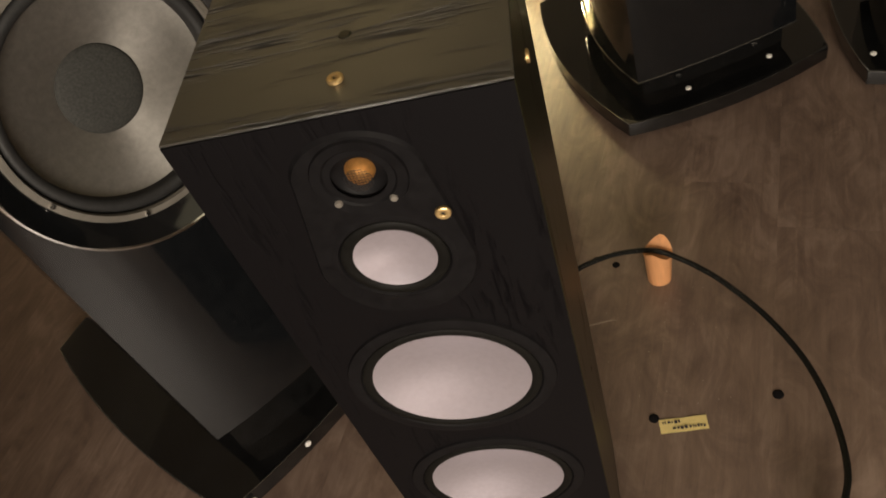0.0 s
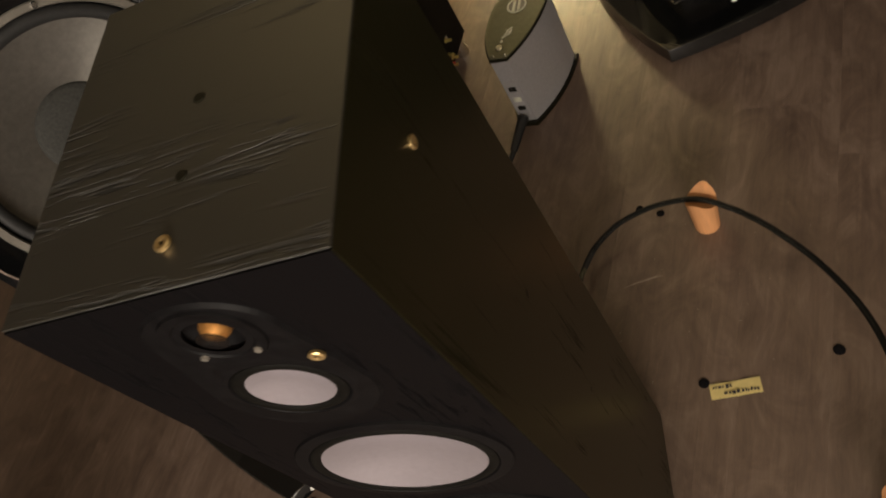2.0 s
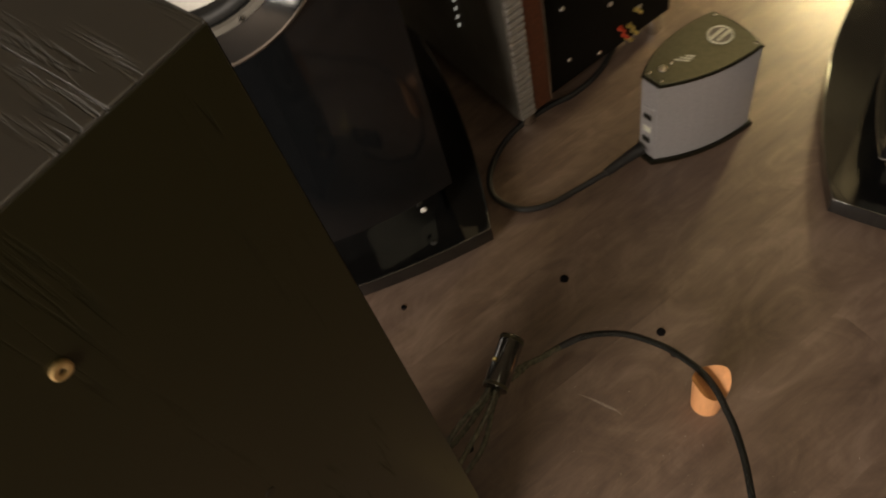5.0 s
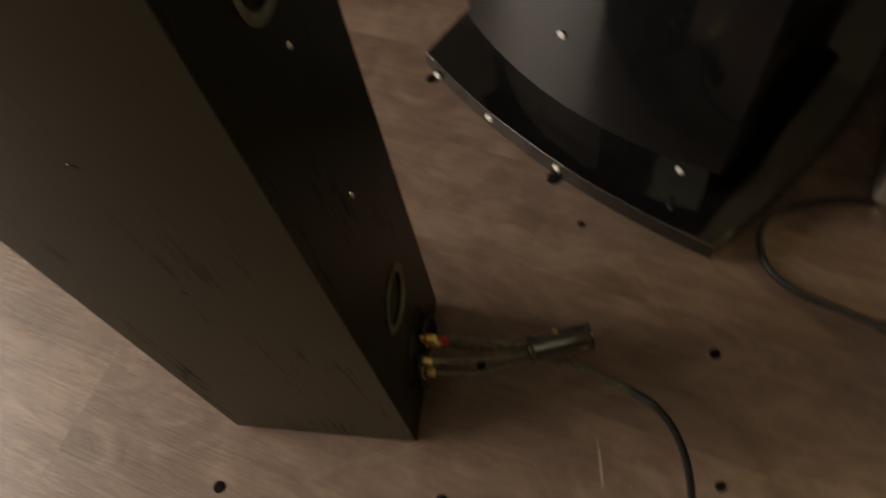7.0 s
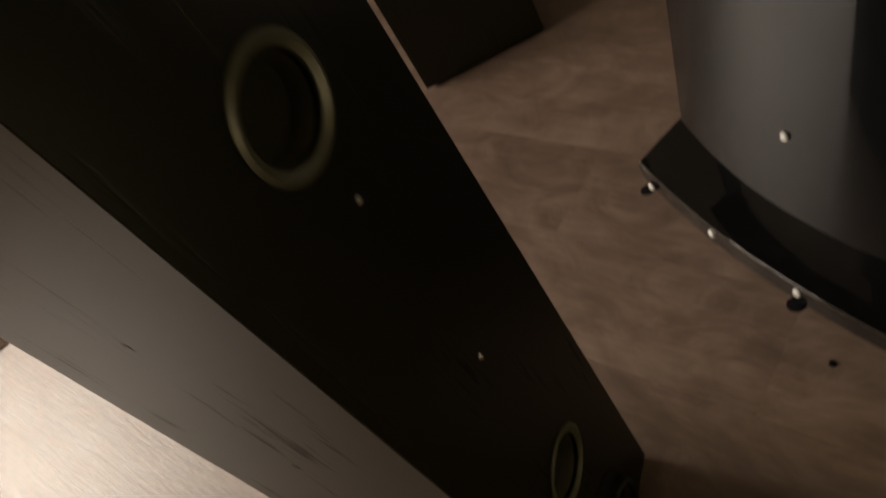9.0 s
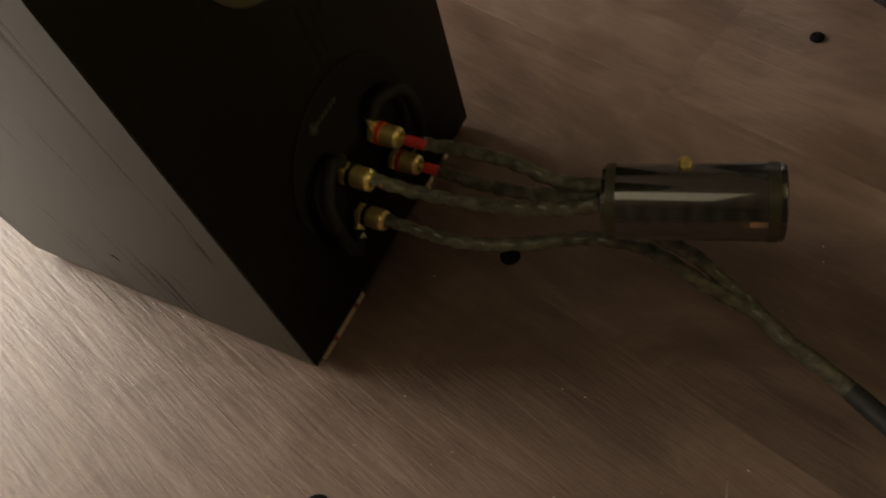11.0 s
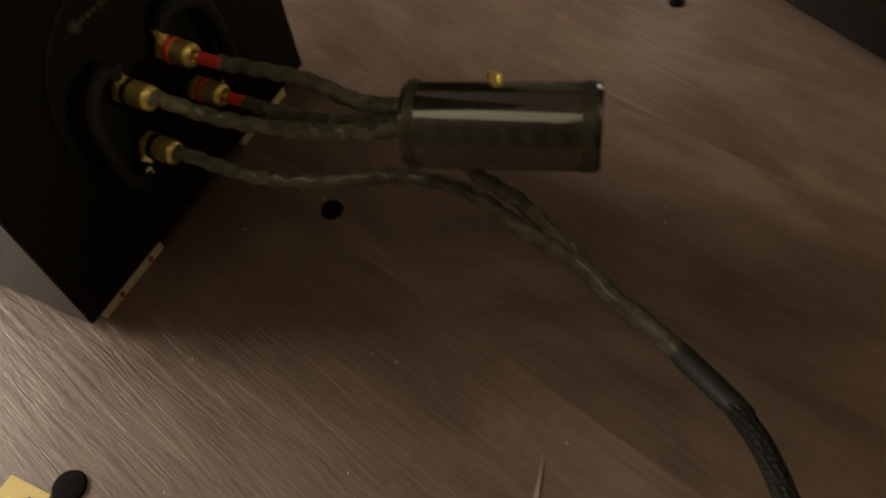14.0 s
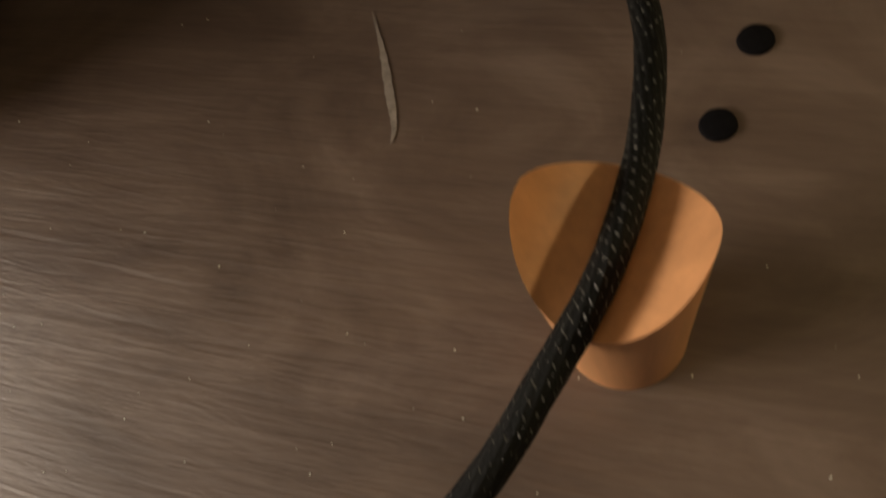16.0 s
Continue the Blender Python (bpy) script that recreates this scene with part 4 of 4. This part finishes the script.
# ---- wooden cable stands ----
def stand(m):
    s = thing("cable_stand", m, "orange-brown beech cable stand with a saddle top", "cable stand", "cable stands")
    bm = bmesh.new()
    n, rows = 48, 10
    rings = []
    for k in range(rows + 1):
        ring = []
        for i in range(n):
            a = 2 * math.pi * i / n
            t = k / rows
            r = 0.0242 + 0.0046 * t ** 1.3
            lat = r * math.cos(a)
            top = 0.0810 + 0.035 * (1 - math.sqrt(max(0.0, 1 - (min(abs(lat), 0.0286) / 0.0298) ** 2)))
            ring.append(bm.verts.new((lat, r * math.sin(a), top * t)))
        rings.append(ring)
    for a, b in zip(rings, rings[1:]):
        for i in range(n):
            bm.faces.new((a[i], a[(i + 1) % n], b[(i + 1) % n], b[i]))
    bm.faces.new(rings[0][::-1])
    prev = rings[-1]
    for q in range(1, 9):
        f = 1 - q / 8
        if f > 0:
            ring = []
            for i in range(n):
                a = 2 * math.pi * i / n
                lat = 0.0288 * f * math.cos(a)
                z = 0.0810 + 0.035 * (1 - math.sqrt(max(0.0, 1 - (min(abs(lat), 0.0286) / 0.0298) ** 2)))
                ring.append(bm.verts.new((lat, 0.0288 * f * math.sin(a), z - 0.0004)))
            for i in range(n):
                bm.faces.new((prev[i], prev[(i + 1) % n], ring[(i + 1) % n], ring[i]))
            prev = ring
        else:
            c = bm.verts.new((0, 0, 0.0808))
            for i in range(n):
                bm.faces.new((prev[i], prev[(i + 1) % n], c))
    part("block", bm, ORANGE, s, "", True)
    return s


first = stand(pose(0.261, 0.660, 0, 0, 0, 63))
copy_thing(first, pose(0.440, 0.085, 0, 0, 0, -14))


# ---- small things on the floor ----
def felt_pad(x, y, r=0.009):
    ob = part("felt_pad", turned([(0, 0.0026), (r * 0.7, 0.0025), (r * 0.93, 0.0018), (r, 0), (0, 0)], (0, 0, 0), None, 28), FELT, None, "", True)
    ob.matrix_world = pose(x, y, 0)
    return tagged(ob, "small round black felt pad lying on the floor", "felt pad", "felt pads")


for x, y, r in ((0.177, 0.709, 0.0080), (0.138, 0.731, 0.0080), (0.422, 0.358, 0.010), (0.198, 0.337, 0.0095), (-0.061, 0.730, 0.0085), (-0.014, 0.374, 0.0075),
                (-0.280, 0.518, 0.0055), (0.212, -0.008, 0.0095), (-0.081, -0.746, 0.0085), (-0.371, 0.467, 0.013), (-0.592, 0.217, 0.011), (-0.115, -0.77, 0.004)):
    felt_pad(x, y, r)

note = thing("paper_note", pose(0.248, 0.318, 0, 0, 0, 1), "yellow paper note with dark handwriting on the floor", "note")
bm = bmesh.new()
bmesh.ops.create_grid(bm, x_segments=10, y_segments=3, size=0.5)
for v in bm.verts:
    v.co = Vector((v.co.x * 0.085, v.co.y * 0.028, 0.0012 + 0.0012 * math.sin(v.co.x * 5) ** 2))
bmesh.ops.solidify(bm, geom=bm.faces[:], thickness=0.0003)
part("sheet", bm, PAPER, note)
rng = random.Random(4)
for row, x0, x1 in ((0.0065, -0.037, -0.006), (-0.006, -0.020, 0.036)):
    x = x0
    while x < x1:
        w = rng.uniform(0.002, 0.006)
        part("writing_bar", box(x, x + w, row - rng.uniform(0.0015, 0.004), row + rng.uniform(0.0012, 0.0035), 0.0030, 0.0033), INK, note)
        x += w + rng.uniform(0.0012, 0.003)

# lamp body made up for the warm light inferred behind the speakers
low = thing("floor_lamp", pose(-0.09, 2.16, 0.07), "low warm floor lamp, unseen, with a made-up cream shade", "lamp", "floor lamps")
part("shade", turned([(0.13, 0.40), (0.05, 0.48), (0, 0.485), (0, 0.48), (0.048, 0.475), (0.127, 0.40)], (0, 0, 0), None, 32), CREAM, low, "cream metal shade", True)
part("stem", turned([(0.09, -0.07), (0.09, -0.058), (0.008, -0.02), (0.008, 0.17), (0, 0.17)], (0, 0, 0), None, 24), BLACK, low, "slim black stem", True)
part("bracket", tube([Vector((0.0, 0.10, 0.43)), Vector((0.0, 0.11, 0.27)), Vector((0.0, 0.0, 0.16))], 0.004, 8), BLACK, low, "thin black bracket")
# body of the added uplighter; the bowl keeps its light off the floor
tall = thing("floor_lamp", pose(-0.75, 2.60, 0), "added tall uplighter with an open bowl, unseen", "lamp", "floor lamps")
part("shade", turned([(0.20, 2.00), (0.10, 1.90), (0, 1.88), (0, 1.87), (0.105, 1.89), (0.205, 2.00)], (0, 0, 0), None, 32), BLACK, tall, "open black bowl", True)
part("stem", turned([(0.14, 0), (0.14, 0.015), (0.010, 0.03), (0.010, 1.875), (0, 1.875)], (0, 0, 0), None, 24), BLACK, tall, "slim black stem", True)
# thin fixture for the added ceiling fill, unseen
panel = thing("ceiling_light", pose(CEIL_X, CEIL_Y, 0), "added warm oblong light panel on the ceiling, unseen", "ceiling light")
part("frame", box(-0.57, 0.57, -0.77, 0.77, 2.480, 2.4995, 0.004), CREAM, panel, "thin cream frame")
# frame round the assumed screen light, out of view
screen = thing("picture_screen", pose(0.45, -3.14, 0), "assumed wide bright picture screen on the front wall, out of view", "screen")
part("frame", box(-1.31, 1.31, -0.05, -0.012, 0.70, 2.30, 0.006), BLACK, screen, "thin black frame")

rug_bm = bmesh.new()
bmesh.ops.create_grid(rug_bm, x_segments=90, y_segments=60, size=0.5)
for v in rug_bm.verts:
    edge = max(abs(v.co.x), abs(v.co.y)) > 0.495
    v.co = Vector((v.co.x * 2.4 + (rng.uniform(-0.012, 0.012) if edge else 0), v.co.y * 1.6 + (rng.uniform(-0.012, 0.012) if edge else 0), 0.002 if edge else 0.016 + rng.uniform(-0.006, 0.006)))
rug_bm.transform(pose(-0.2, -1.295, 0, 0, 0, -19) @ Matrix.Translation((-1.0, -0.8, 0)))
tagged(part("rug", rug_bm, RUG, None, "", True), "shaggy brown rug lying on the plank floor", "rug")

horn = thing("brass_horn", pose(-1.475, -0.06, 0), "small brass horn standing on its bell", "horn")
part("bell", turned([(0.052, 0.0), (0.050, 0.004), (0.040, 0.018), (0.027, 0.045), (0.018, 0.09), (0.013, 0.16), (0.012, 0.30), (0.009, 0.30), (0, 0.29)], (0, 0, 0), None, 36), HORN, horn, "", True)
part("rim", turned([(0.0535, 0.0), (0.0545, 0.002), (0.0525, 0.005), (0.050, 0.003)], (0, 0, 0), None, 36), HORN, horn, "", True)
pipe = part("black_pipe", turned([(0.045, 0), (0.045, 0.24), (0.042, 0.242), (0.038, 0.24), (0.038, 0.02), (0, 0.02)], (0, 0, 0), None, 32), RUBBER, None, "", True)
pipe.matrix_world = pose(-1.56, 0.07, 0)
tagged(pipe, "short open black tube standing on the floor", "tube")

crumbs = bmesh.new()
for k in range(90):
    x, y = rng.uniform(-0.1, 0.5), rng.uniform(0.30, 0.75)
    if k > 60:
        x, y = rng.uniform(0.11, 0.30), rng.uniform(0.30, 0.62)
    s = rng.uniform(0.00015, 0.00042)
    b2 = box(-s, s, -s * rng.uniform(0.5, 1.6), s, 0.0, s, 0)
    join(crumbs, b2, pose(x, y, 0, 0, 0, rng.uniform(0, 180)))
tagged(part("dust_crumbs", crumbs, PALE), "tiny pale dust crumbs scattered on the floor", "dust", "", "stuff")
bm = bmesh.new()
scr = smooth_path([(0.082, 0.556, 0.0006), (0.105, 0.561, 0.0006), (0.130, 0.5645, 0.0006), (0.152, 0.567, 0.0006), (0.162, 0.565, 0.0006)], 8)
vs = []
for i, p in enumerate(scr):
    w = 0.0021 * math.sin(math.pi * (i + 0.6) / (len(scr) + 0.2)) * (0.7 + 0.5 * rng.random())
    vs.append((bm.verts.new(p + Vector((0, w, 0))), bm.verts.new(p - Vector((0, w, 0)))))
for a, b in zip(vs, vs[1:]):
    bm.faces.new((a[0], b[0], b[1], a[1]))
part("scratch", bm, material("worn_floor_scratch", (0.26, 0.22, 0.185), 0.7, 0, 0.3, scale=200), floor, "pale curved scratch in the floor")

# ---- floor planks ----
PW, PL = 0.20, 1.22
ENDS = {0: -0.05, 1: -0.235, -1: 0.10}
plank_mesh = None
for col in range(-15, 16):
    first_end = ENDS.get(col, (0.43 * col) % PL) - 4 * PL
    for row in range(8):
        y0, y1 = first_end + row * PL, first_end + (row + 1) * PL
        if y1 <= -3.5 or y0 >= 3.2:
            continue
        if plank_mesh is None:
            ob = part("plank", box(0.00002, PW - 0.00002, 0.00002, PL - 0.00002, -0.005, 0.0, 0.0001), PLANK, floor)
            plank_mesh = ob.data
        else:
            ob = new("plank", plank_mesh)
            ob.parent = floor
        ob.matrix_local = ROOM @ Matrix.Translation((-0.1 + col * PW, y0, 0))
